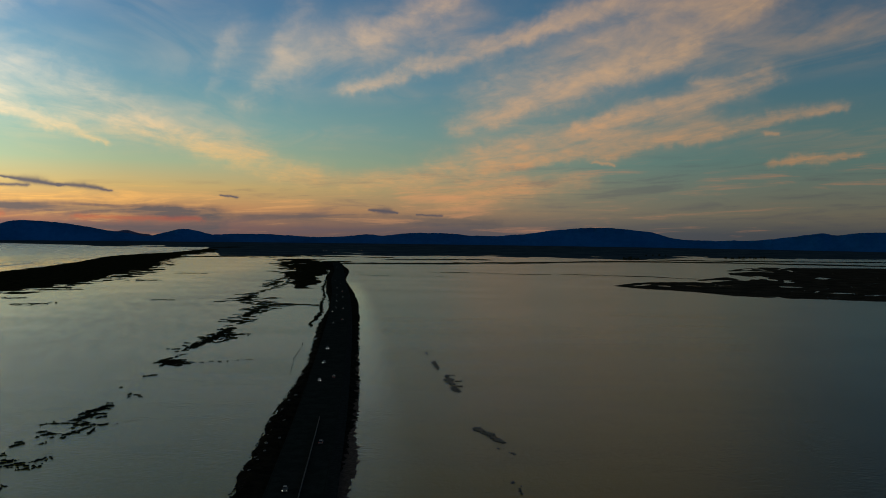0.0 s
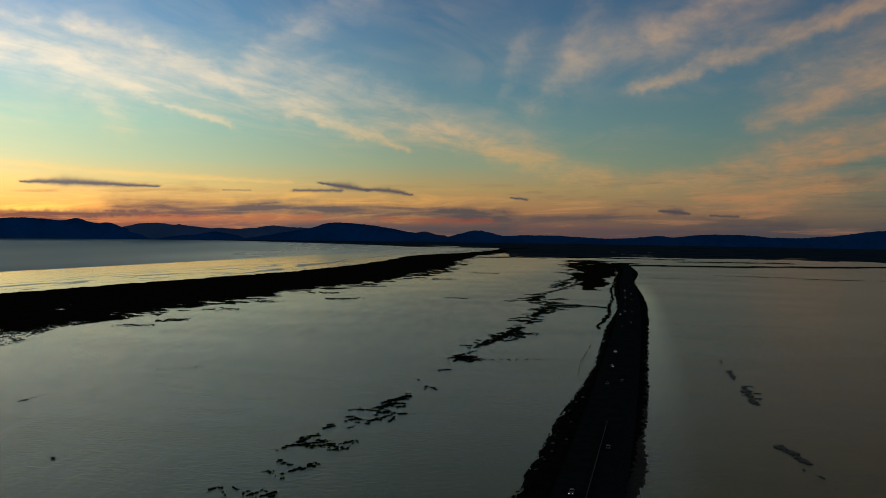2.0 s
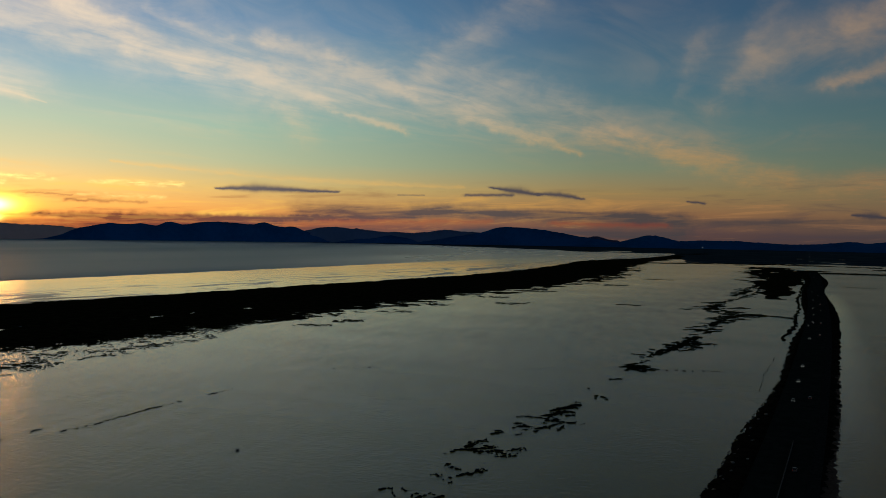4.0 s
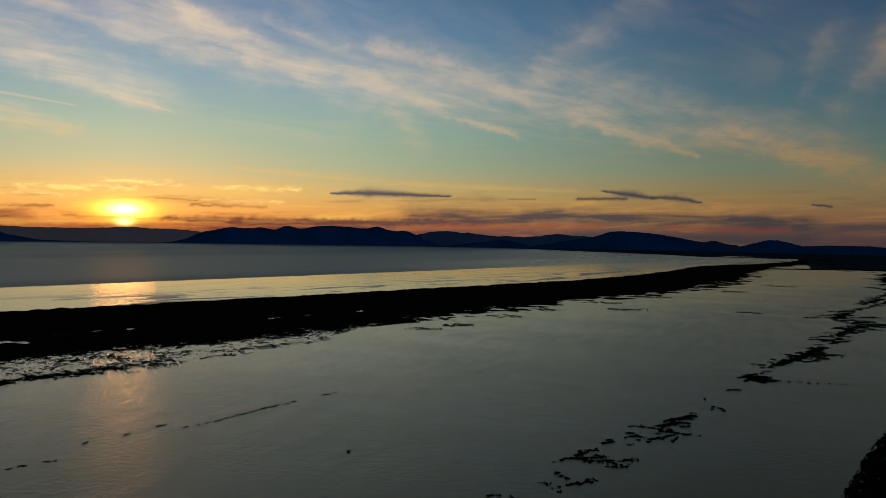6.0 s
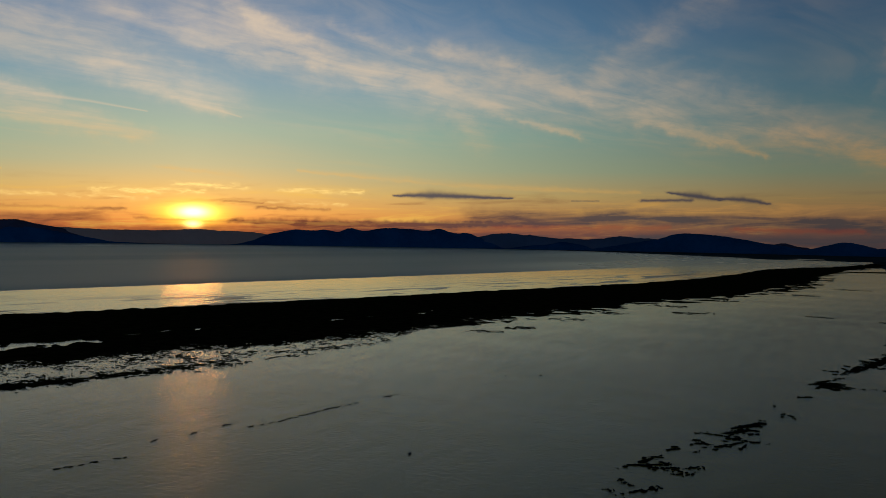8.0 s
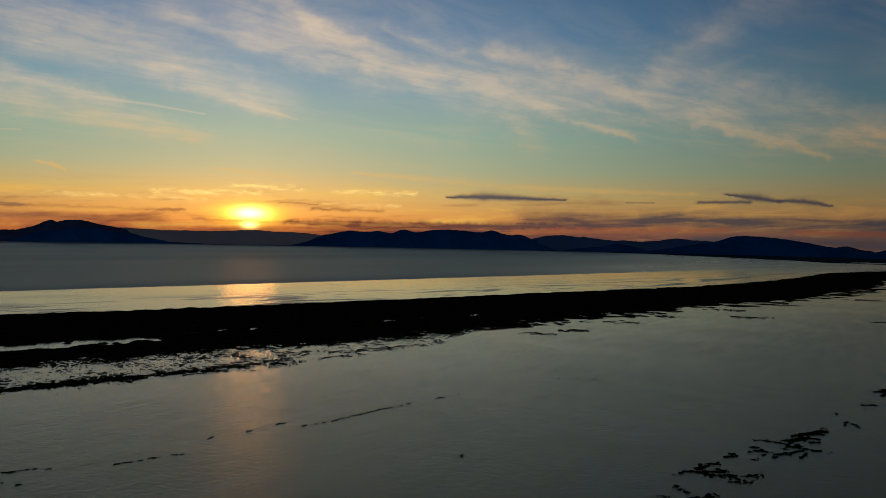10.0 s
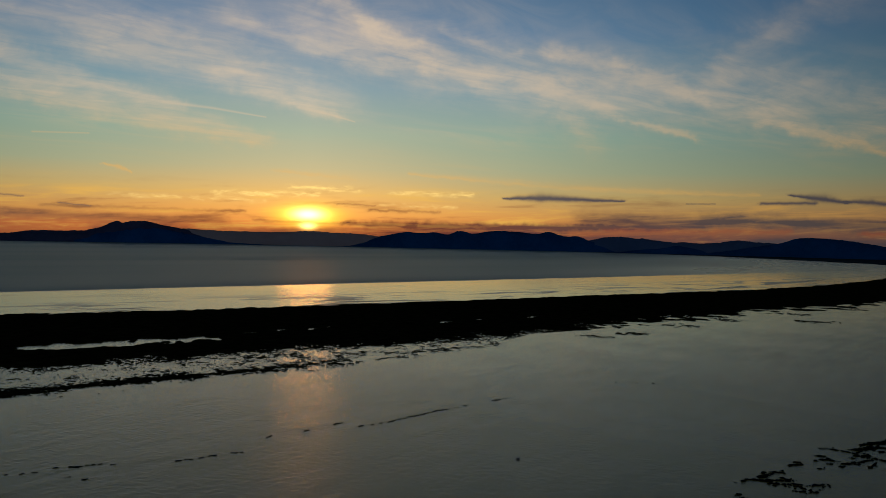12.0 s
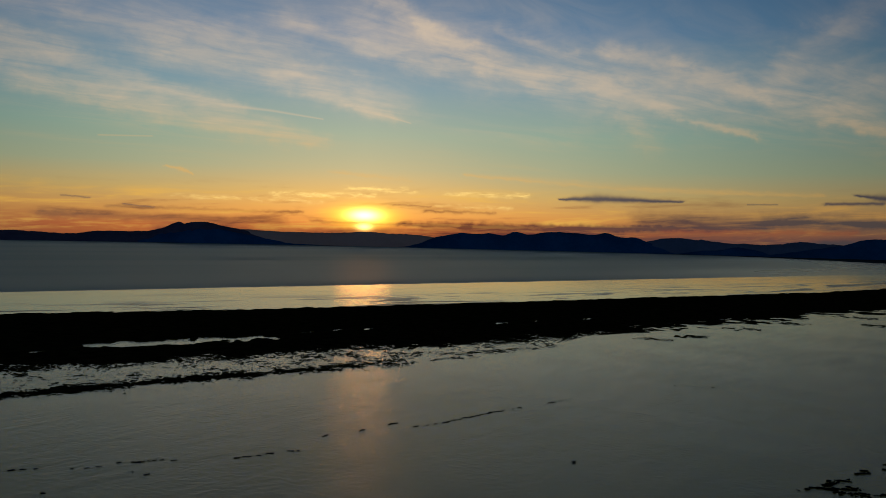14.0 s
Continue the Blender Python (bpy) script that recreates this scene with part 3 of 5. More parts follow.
ROCK = surface("riprap_rock", (0.012, 0.012, 0.012), (0.05, 0.045, 0.04), 0.7, 0.95, 0.03, 0.0, 0.4)
RUBBLE = surface("pale_rubble", (0.10, 0.095, 0.085), (0.22, 0.20, 0.18), 0.8, 0.85, 0.03)
WOOD = surface("weathered_wood", (0.02, 0.017, 0.014), (0.06, 0.05, 0.04), 0.4, 0.9, 0.01)

# ---------------------------------------------------------------- water, one sheet to the horizon
def ring_sheet(name, radii, steps, material, z=0.0):
    verts, faces = [(0, 0, z)], []
    for r in radii:
        verts += [(r * math.cos(2 * math.pi * k / steps), r * math.sin(2 * math.pi * k / steps), z) for k in range(steps)]
    faces += [(0, 1 + k, 1 + (k + 1) % steps) for k in range(steps)]
    for i in range(len(radii) - 1):
        a, b = 1 + i * steps, 1 + (i + 1) * steps
        faces += [(a + k, b + k, b + (k + 1) % steps, a + (k + 1) % steps) for k in range(steps)]
    return new(name, mesh_from(name, verts, faces, material, True))


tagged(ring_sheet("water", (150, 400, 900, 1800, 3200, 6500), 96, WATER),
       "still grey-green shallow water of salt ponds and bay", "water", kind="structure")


# ---------------------------------------------------------------- marsh spit between pond and bay
def spit_height(x, y):
    a, b = bay_edge(y), pond_edge(y)
    inside = np.minimum((x - a) * 0.9, (b - x) * np.interp(y, [600, 800], [0.55, 0.32]))
    frayed = np.exp(-((b - x - 35) / 75.0) ** 2) * np.interp(y, [420, 700, 1300, 1700], [0.0, 0.7, 0.5, 0.2])
    h = inside * 0.05 * (1 - 0.5 * frayed) + fbm(x, y, 22, 4, 3) * 0.45 + fbm(x * 0.7, y, 6, 3, 4) * 0.22 + frayed * (fbm(0.87 * x + 0.5 * y, 1.6 * (0.87 * y - 0.5 * x), 13, 4, 14) * 0.75 - 0.03)
    pools = np.abs(x + 598 + fbm(x, y, 60, 2, 9) * 14)
    h = np.where((pools < 9) & (fbm(x, y, 13, 4, 12) > 0.16) & (y < 1000), -0.3, h)
    h = np.where(stroke(x, y, -601, 172, -590, 284) < 15 + 11 * fbm(x, y, 14, 4, 5), -0.3, h)
    return np.clip(h, -0.4, 0.9) + np.where(h > 0.1, 0.55 * np.abs(fbm(x, y, 5, 3, 21)), 0)


def weed_height(x, y):
    """Ragged weed off the pond side of the spit."""
    e = pond_edge(y)
    depth = x - e
    reach = np.interp(y, [-300, 60, 130, 290, 330, 430, 520, 2200], [92, 90, 90, 82, 70, 58, 14, 10])
    u = depth / reach
    patchy = fbm(x * 0.8, y, 13, 4, 31)
    line = np.exp(-(((x - np.interp(y, [-300, 80, 290, 340, 430], [-465, -446, -446, -462, -452])) / np.interp(y, [90, 150], [10.0, 7.5])) ** 2)) * np.interp(y, [270, 310], [1.0, 0.25])
    near = np.exp(-(depth / 18.0) ** 2) * 0.9
    along, across = 0.42 * x + 0.90 * y, 0.90 * x - 0.42 * y
    wisp = fbm(along * 0.75, across, 2.0, 3, 35) * 0.70 + fbm(along, across, 1.1, 2, 37) * 0.75
    gap = np.exp(-((depth - reach * 0.45) / 16.0) ** 2) * np.interp(y, [150, 330], [0.22, 0.0])
    h = patchy * 0.62 + wisp + near + line * np.interp(y, [120, 260], [1.6, 1.0]) - gap - 0.60 - np.where(u > 1, (u - 1) * 6, 0)
    return np.clip(h, -0.3, 0.16) + np.where(h > 0.05, 0.08 * np.abs(fbm(x, y, 3, 3, 41)), 0)


tagged(terrain("marsh_spit_ground", (-900, -480), (-420, 1000), 1.6, 2.2, spit_height, MARSH), "low dark marsh spit between the pond and the bay", "marsh", kind="structure")
tagged(terrain("marsh_spit_far_ground", (-990, -470), (1000, 3640), 3, 6, spit_height, MARSH), "far dark end of the marsh spit", "marsh", kind="structure")
tagged(terrain("pondweed_fringe_ground", (-545, -412), (-60, 620), 0.45, 0.55, weed_height, MARSH), "ragged dark weed along the pond side of the spit", "marsh", kind="structure")


# ---------------------------------------------------------------- far flats and the marsh across the water
def flats():
    az = np.arange(-75, 110, 0.12)
    limit = np.interp(az, [-75, -27, -20, -12.2, -4.4, 0, 7, 12, 14.6, 15.4, 21, 27, 34, 41, 110], [3300, 3300, 3040, 2620, 2690, 2650, 2640, 2480, 2500, 3560, 3620, 4150, 4720, 4870, 4880])
    rs = np.concatenate([np.arange(2400, 4950, 22.0), [5000.0]])
    A, R = np.meshgrid(az, rs)
    X, Y = -R * np.sin(np.radians(A)), R * np.cos(np.radians(A))
    L = np.interp(A, az, limit)
    over = (R - L) / 60
    h = np.clip(over, -1, 1) * 0.6 + fbm(X * 0.35, Y * 0.3, 60, 4, 7) * 0.95 * np.clip(1.3 - (R - L) / 1300, 0.05, 1) + np.clip((R - L) / 1500, 0, 1) * 1.2
    h = np.where(R < L - 45, -0.4, h)
    Z = np.clip(h, -0.4, 1.5)
    top = np.maximum(np.maximum(Z[:-1, :-1], Z[1:, :-1]), np.maximum(Z[:-1, 1:], Z[1:, 1:]))
    jj, ii = np.nonzero(top > 0)
    n = len(az)
    quads = np.stack([jj * n + ii, (jj + 1) * n + ii, (jj + 1) * n + ii + 1, jj * n + ii + 1], 1)
    used, inv = np.unique(quads, return_inverse=True)
    verts = np.stack([X.ravel()[used], Y.ravel()[used], Z.ravel()[used]], 1)
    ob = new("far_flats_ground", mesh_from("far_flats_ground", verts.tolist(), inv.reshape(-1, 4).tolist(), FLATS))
    tagged(ob, "dark flat marshland below the hills with slivers of water", "marshland", kind="structure")


flats()


CREEKS = ((425.5, 1424.3, 458.3, 1447.7), (458.3, 1447.7, 495.3, 1472.6), (529.6, 1550.5, 573.1, 1659), (573.1, 1659, 570.7, 1579.2), (570.7, 1579.2, 522.9, 1479), (603.5, 1646.2, 580.7, 1544.7), (580.7, 1544.7, 579.3, 1509.2), (550.2, 1717.8, 611.4, 1804.8), (611.4, 1804.8, 666.5, 1845.2), (666.5, 1845.2, 699.5, 1829.4))
POOLS = ((286, 1290, 306, 1312), (306, 1312, 326, 1325), (662.3, 1896.2, 745.9, 2035.6), (745.9, 2035.6, 718.6, 1912.5), (771.6, 1984.1, 775.8, 1929.2), (775.8, 1929.2, 759.5, 1846.2), (777.5, 1985.9, 834.9, 2063.1), (572.1, 1426.1, 601.7, 1480.6), (520.8, 1302.3, 547.2, 1307.7), (333.4, 1289.6, 344.2, 1291.9), (380.6, 1299.5, 391.6, 1301.8), (407.4, 1292, 418.4, 1294.2), (538, 1187.8, 568.6, 1182.8), (420.8, 1087.4, 425.4, 1088.2), (690.2, 1571, 713.5, 1595.2))


def right_marsh_height(x, y):
    front = np.interp(x, [258, 263, 292, 347, 379, 438, 544, 900, 1500], [1290, 1268, 1216, 1170, 1106, 1070, 1044, 960, 900])
    back = np.interp(x, [258, 263, 288, 335, 415, 452, 496, 556, 615, 692, 770, 841, 1094, 1500], [1290, 1290, 1338, 1388, 1412, 1500, 1546, 1660, 1856, 1989, 2074, 2080, 2115, 2200])
    inside = np.minimum((y - front) / 22, (back - y) / 40)
    wx, wy = x + fbm(x, y, 30, 3, 15) * 7, y + fbm(x, y, 60, 3, 16) * 22
    water = np.zeros(x.shape)
    for rows, wide in ((CREEKS, 8.0), (POOLS, 4.0)):
        for x0, y0, x1, y1 in rows:
            water = np.maximum(water, np.clip(1.6 - stroke(wx, wy * 0.33, x0, y0 * 0.33, x1, y1 * 0.33) / wide, 0, 1))
    fine = np.where((np.abs(fbm(x * 0.8, y * 0.4, 60, 3, 25)) < 0.03) & (x > 420), 0.8, 0)
    h = np.clip(inside, -1, 0.6) + fbm(x, y * 0.5, 30, 4, 17) * 0.28 - 1.1 * water - fine
    return np.clip(h, -0.4, 0.8) + np.where(h > 0.1, 0.35 * np.abs(fbm(x, y, 9, 3, 23)), 0)


tagged(terrain("marsh_flat_ground", (240, 1480), (880, 2230), 2.2, 4, right_marsh_height, MARSH_EAST), "dark tidal marsh with winding channels across the pond", "marsh", kind="structure")


# ---------------------------------------------------------------- causeway
def causeway_height(x, y):
    a, b = land_left(y), land_right(y)
    rough_l, rough_r = fbm(x, y, 7, 4, 51) * 1.6, fbm(x, y, 6, 4, 53) * 1.5
    inside = np.minimum((x - a + rough_l) * 0.5, (b - x + rough_r) * 0.22)
    top = np.where(np.abs(x - road_x(y)) < 11, 1.62, 1.75 + 0.18 * fbm(x, y, 4, 3, 55))
    return np.clip(np.minimum(inside, top), -0.4, 2.2) + np.where((inside > 0.1) & (np.abs(x - road_x(y)) > 10.5), 0.35 * np.abs(fbm(x, y, 2.5, 3, 57)), 0)


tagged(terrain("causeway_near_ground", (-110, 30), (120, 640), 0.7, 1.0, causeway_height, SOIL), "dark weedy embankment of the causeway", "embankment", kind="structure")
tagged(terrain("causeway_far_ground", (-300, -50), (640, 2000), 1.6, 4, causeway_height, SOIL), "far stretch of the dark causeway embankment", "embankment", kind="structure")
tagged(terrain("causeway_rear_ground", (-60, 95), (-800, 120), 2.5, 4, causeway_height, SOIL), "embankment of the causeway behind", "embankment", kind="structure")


def beach_height(x, y):
    out = x - land_right(y)
    wide = np.interp(y, [150, 250, 300, 330, 420, 560], [5.5, 5.2, 4.0, 1.8, 1.1, 0.6])
    h = np.minimum((out + 4) * 0.2, (wide - out) * 0.16) + fbm(x, y * 0.7, 1.8, 4, 91) * 0.2 - 0.1
    return np.clip(h, -0.3, 0.32)


tagged(terrain("gravel_beach_ground", (-70, 5), (150, 560), 0.35, 0.6, beach_height, BEACH), "reddish gravel and mud along the shore of the causeway", "beach", kind="structure")


def band(name, off0, off1, z, y0, y1, step, material, thick=0.25):
    """A slab along the road between two offsets from its middle line."""
    ys = np.arange(y0, y1 + step, step)
    verts, faces = [], []
    for y in ys:
        c, s = float(road_x(y)), float(road_x(y + 1) - road_x(y - 1)) / 2
        k = math.hypot(1, s)
        for off, zz in ((off0, z), (off1, z), (off1, z - thick), (off0, z - thick)):
            verts.append((c + off / k, y - s * off / k, zz))
    for i in range(len(ys) - 1):
        a, b = 4 * i, 4 * i + 4
        faces += [(a + j, a + (j + 1) % 4, b + (j + 1) % 4, b + j) for j in range(4)]
    faces += [(0, 3, 2, 1), tuple(len(verts) - 4 + j for j in range(4))]
    return new(name, mesh_from(name, verts, faces, material))


ROAD_Z = 1.9
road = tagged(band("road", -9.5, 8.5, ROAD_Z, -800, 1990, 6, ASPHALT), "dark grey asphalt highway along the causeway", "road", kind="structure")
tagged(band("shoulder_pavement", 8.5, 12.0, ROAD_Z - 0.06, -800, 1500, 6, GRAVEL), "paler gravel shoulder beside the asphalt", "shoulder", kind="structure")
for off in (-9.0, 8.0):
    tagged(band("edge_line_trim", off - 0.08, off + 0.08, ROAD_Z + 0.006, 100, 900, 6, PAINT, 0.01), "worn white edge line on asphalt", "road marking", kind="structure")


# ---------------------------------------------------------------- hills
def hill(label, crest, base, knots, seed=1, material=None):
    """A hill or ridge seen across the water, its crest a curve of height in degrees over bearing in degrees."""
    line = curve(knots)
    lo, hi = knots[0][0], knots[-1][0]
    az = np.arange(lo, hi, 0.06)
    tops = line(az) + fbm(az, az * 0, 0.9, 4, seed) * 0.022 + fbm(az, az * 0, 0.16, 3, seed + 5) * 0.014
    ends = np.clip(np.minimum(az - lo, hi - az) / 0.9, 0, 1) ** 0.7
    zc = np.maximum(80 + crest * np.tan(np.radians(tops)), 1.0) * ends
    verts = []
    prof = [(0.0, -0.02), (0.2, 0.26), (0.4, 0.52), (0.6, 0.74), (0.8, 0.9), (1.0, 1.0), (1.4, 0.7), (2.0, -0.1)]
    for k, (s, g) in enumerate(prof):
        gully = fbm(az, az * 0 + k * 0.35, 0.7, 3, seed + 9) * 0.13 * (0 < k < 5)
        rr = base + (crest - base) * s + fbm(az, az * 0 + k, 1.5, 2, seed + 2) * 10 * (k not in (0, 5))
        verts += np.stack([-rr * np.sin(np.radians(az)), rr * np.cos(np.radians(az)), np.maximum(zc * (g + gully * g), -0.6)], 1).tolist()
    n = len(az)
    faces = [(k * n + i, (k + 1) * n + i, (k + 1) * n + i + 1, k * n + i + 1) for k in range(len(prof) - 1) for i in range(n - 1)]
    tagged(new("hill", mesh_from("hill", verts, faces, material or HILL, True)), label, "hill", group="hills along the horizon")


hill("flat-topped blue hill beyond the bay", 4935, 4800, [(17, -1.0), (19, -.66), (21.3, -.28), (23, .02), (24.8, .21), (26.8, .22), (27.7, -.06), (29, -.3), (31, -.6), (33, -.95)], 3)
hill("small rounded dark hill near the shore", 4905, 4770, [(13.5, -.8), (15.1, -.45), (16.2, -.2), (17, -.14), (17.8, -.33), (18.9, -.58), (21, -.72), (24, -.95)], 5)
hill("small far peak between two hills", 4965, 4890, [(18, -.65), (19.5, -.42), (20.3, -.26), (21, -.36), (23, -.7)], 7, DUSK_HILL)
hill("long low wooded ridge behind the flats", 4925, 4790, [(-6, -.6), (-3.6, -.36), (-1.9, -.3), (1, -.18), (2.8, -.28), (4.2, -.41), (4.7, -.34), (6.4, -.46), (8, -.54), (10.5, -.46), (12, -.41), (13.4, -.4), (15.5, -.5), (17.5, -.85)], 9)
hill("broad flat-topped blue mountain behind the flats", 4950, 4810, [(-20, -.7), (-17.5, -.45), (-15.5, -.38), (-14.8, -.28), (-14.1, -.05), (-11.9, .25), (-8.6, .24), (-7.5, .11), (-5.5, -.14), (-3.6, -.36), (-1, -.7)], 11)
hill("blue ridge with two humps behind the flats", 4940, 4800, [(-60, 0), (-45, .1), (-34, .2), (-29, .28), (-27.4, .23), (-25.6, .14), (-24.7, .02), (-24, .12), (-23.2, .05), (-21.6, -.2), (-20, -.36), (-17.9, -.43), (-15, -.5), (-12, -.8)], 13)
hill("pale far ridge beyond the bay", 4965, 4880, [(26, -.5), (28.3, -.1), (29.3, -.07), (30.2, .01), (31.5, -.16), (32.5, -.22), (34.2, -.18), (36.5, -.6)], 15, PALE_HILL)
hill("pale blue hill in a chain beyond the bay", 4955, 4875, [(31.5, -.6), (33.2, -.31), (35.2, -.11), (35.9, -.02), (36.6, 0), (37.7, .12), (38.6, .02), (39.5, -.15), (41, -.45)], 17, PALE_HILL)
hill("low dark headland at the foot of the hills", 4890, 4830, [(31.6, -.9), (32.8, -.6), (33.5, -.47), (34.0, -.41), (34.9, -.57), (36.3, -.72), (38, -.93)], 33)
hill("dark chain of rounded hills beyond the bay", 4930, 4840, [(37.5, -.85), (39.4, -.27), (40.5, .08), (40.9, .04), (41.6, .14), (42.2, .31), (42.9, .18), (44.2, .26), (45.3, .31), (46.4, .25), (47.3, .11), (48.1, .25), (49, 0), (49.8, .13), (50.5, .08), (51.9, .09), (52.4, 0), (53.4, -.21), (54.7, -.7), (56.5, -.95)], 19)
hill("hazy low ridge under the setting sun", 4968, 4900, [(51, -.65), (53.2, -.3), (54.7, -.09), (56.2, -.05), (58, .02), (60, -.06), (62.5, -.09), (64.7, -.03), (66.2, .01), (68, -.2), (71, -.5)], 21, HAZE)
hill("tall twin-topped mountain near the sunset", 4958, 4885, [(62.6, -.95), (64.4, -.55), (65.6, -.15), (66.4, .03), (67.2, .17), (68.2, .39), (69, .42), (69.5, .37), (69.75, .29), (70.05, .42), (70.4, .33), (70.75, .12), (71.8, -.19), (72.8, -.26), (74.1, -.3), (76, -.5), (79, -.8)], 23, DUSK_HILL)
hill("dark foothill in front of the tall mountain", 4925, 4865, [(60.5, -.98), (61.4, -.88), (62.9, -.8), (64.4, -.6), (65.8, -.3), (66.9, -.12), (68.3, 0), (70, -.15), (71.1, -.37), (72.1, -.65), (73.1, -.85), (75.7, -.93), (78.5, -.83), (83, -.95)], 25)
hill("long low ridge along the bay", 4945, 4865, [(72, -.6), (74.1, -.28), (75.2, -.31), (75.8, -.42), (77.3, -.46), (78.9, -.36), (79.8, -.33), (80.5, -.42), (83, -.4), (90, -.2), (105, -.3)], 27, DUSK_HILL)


# ---------------------------------------------------------------- islets, levees and mud bars
def islet(name, label, category, strokes, material=MARSH, grain=9.0, cell=(1.0, 1.4), ragged=0.8, high=0.5, seed=60, group="", loose=False):
    """Land along a few strokes (from, to, half width), ragged at its edges, standing just out of the water."""
    pad = max(s[4] for s in strokes) * 1.8 + 2
    xr = (min(min(s[0], s[2]) for s in strokes) - pad, max(max(s[0], s[2]) for s in strokes) + pad)
    yr = (min(min(s[1], s[3]) for s in strokes) - pad, max(max(s[1], s[3]) for s in strokes) + pad)

    def height(x, y):
        wx, wy = x + fbm(x, y, grain * 2, 2, seed + 3) * grain * 0.35, y + fbm(x, y, grain * 2, 2, seed + 4) * grain * 0.5
        best = np.full(x.shape, -9.0)
        for x0, y0, x1, y1, w in strokes:
            best = np.maximum(best, 1 - stroke(wx, wy, x0, y0, x1, y1) / w)
        h = np.minimum(best, 0.6) + fbm(x, y * 0.5, grain, 5, seed) * ragged + fbm(x, y * 0.6, grain * 0.3, 3, seed + 6) * ragged * 0.6 - 0.35 * ragged
        return np.clip(h * max(0.8, high * 1.6), -0.3, high) + np.where(h > 0.05, min(high, 0.6) * 0.5 * np.abs(fbm(x, y, 2.2, 3, seed + 1)), 0)

    ob = terrain(name, xr, yr, cell[0], cell[1], height, material, jitter=0.4)
    return tagged(ob, label, category, group, "stuff" if loose else "")


ISLETS = "weed islets in the pond"


def weed_bank(label, strokes, seed, cell=(0.28, 0.5), grain=2.0, loose=0.6, name="marsh_islet", category="islet", group=ISLETS, high=0.35):
    """Weed along a few strokes (from, to, half width), with loose bits scattered along them."""
    r = random.Random(seed)
    rows = [(x0, y0, x1, y1, w * 1.35) for x0, y0, x1, y1, w in strokes]
    for x0, y0, x1, y1, w in strokes:
        for k in range(int((math.hypot(x1 - x0, (y1 - y0) * 0.4) + 2) * loose)):
            f, n = r.uniform(-0.15, 1.15), w * r.uniform(0.4, 1.6)
            cx, cy = x0 + (x1 - x0) * f + r.gauss(0, 1.6 * w + 0.2), y0 + (y1 - y0) * f + r.gauss(0, 2.6 * w + 0.6)
            rows.append((cx - n, cy - n * r.uniform(-0.2, 0.7), cx + n, cy + n * r.uniform(-0.2, 0.7), max(0.2, w * r.uniform(0.3, 0.8))))
    return islet(name, label, category, rows, grain=grain, cell=cell, ragged=0.62, high=high, seed=seed, group=group, loose=True)


weed_bank("dark ragged weed islet lying low in the pond", [(-164.9, 502, -153.9, 499.4, 2.4), (-165.1, 509.5, -161.8, 529.7, 0.91), (-158.6, 509.8, -143.8, 501.5, 0.55), (-160, 492.4, -153, 492.8, 2.2), (-161, 508, -155, 508, 1.8)], 61, cell=(0.4, 0.9), grain=3.0)
weed_bank("broken row of weed dots in shallow water", [(-142.5, 502.1, -140.6, 502.9, 0.25), (-137.4, 506.8, -135.5, 507.6, 0.28), (-133, 506.3, -130.5, 507.4, 0.28), (-127.9, 508.5, -127.2, 511.3, 0.25), (-122.7, 513.3, -120.8, 514.2, 0.25), (-118, 515.4, -112.5, 517.9, 0.25)], 62, cell=(0.3, 0.6), loose=0.2)
weed_bank("long ragged weed islet slanting across the pond", [(-165.9, 550.7, -164.7, 579.4, 1.59), (-165.2, 572.7, -163.9, 603.4, 2.48), (-163.7, 596.5, -164.9, 639.9, 3.05), (-164.7, 632.3, -166.9, 680.4, 2.77), (-164.4, 636.3, -147.3, 636.7, 1.29), (-155.4, 593.6, -151, 605.9, 1.03), (-154.3, 629.6, -150.5, 642.8, 0.87)], 63, cell=(0.4, 0.9), grain=3.0, loose=0.9)
weed_bank("ragged weed bank joining a narrow levee", [(-176.5, 727.4, -170.1, 740.8, 3.01), (-169.5, 706.5, -162.1, 734.5, 1.49), (-178.2, 768.9, -179.3, 821.7, 3.33), (-176.6, 792.6, -168, 821.2, 1.11), (-181.5, 826.9, -177.9, 869, 3.51), (-182.4, 873.7, -171.2, 901.3, 3.63)], 65, cell=(0.5, 1.2), grain=4.0, loose=0.8)
weed_bank("broad dark weed bank with a winding creek", [(-239.1, 920.4, -218.1, 948.3, 1.93), (-244.5, 1016.9, -233, 1043.5, 1.41), (-217.5, 931.9, -223.2, 1009, 4.09), (-205.3, 906.3, -201, 932.4, 2.52), (-202.4, 956.7, -193.9, 978.7, 2.63), (-191.9, 890.5, -184.4, 925.1, 4.36), (-229, 1035.4, -222, 1150.9, 1.93)], 67, cell=(0.6, 1.6), grain=5.0, loose=0.7)
weed_bank("weed banks beside the winding creek", [(-237.7, 1167, -244.6, 1289.3, 3.46), (-251.2, 1301, -258.9, 1494.6, 3), (-227.7, 1160.1, -224.6, 1214.1, 1.63), (-223, 1188.4, -239.2, 1340.6, 1.35), (-322.5, 1586.5, -274.6, 1526.8, 3.07), (-358.4, 1906.6, -295.7, 1706.4, 3.43)], 68, cell=(0.8, 2.4), grain=7.0, loose=0.5)
islet("levee", "thin dark levee across the pond", "levee", [(-180.2, 889.2, -151.9, 896.7, 1.5), (-151.9, 896.7, -126.6, 888.4, 0.95)], grain=5, cell=(0.5, 0.8), ragged=0.25, high=0.9, seed=69)
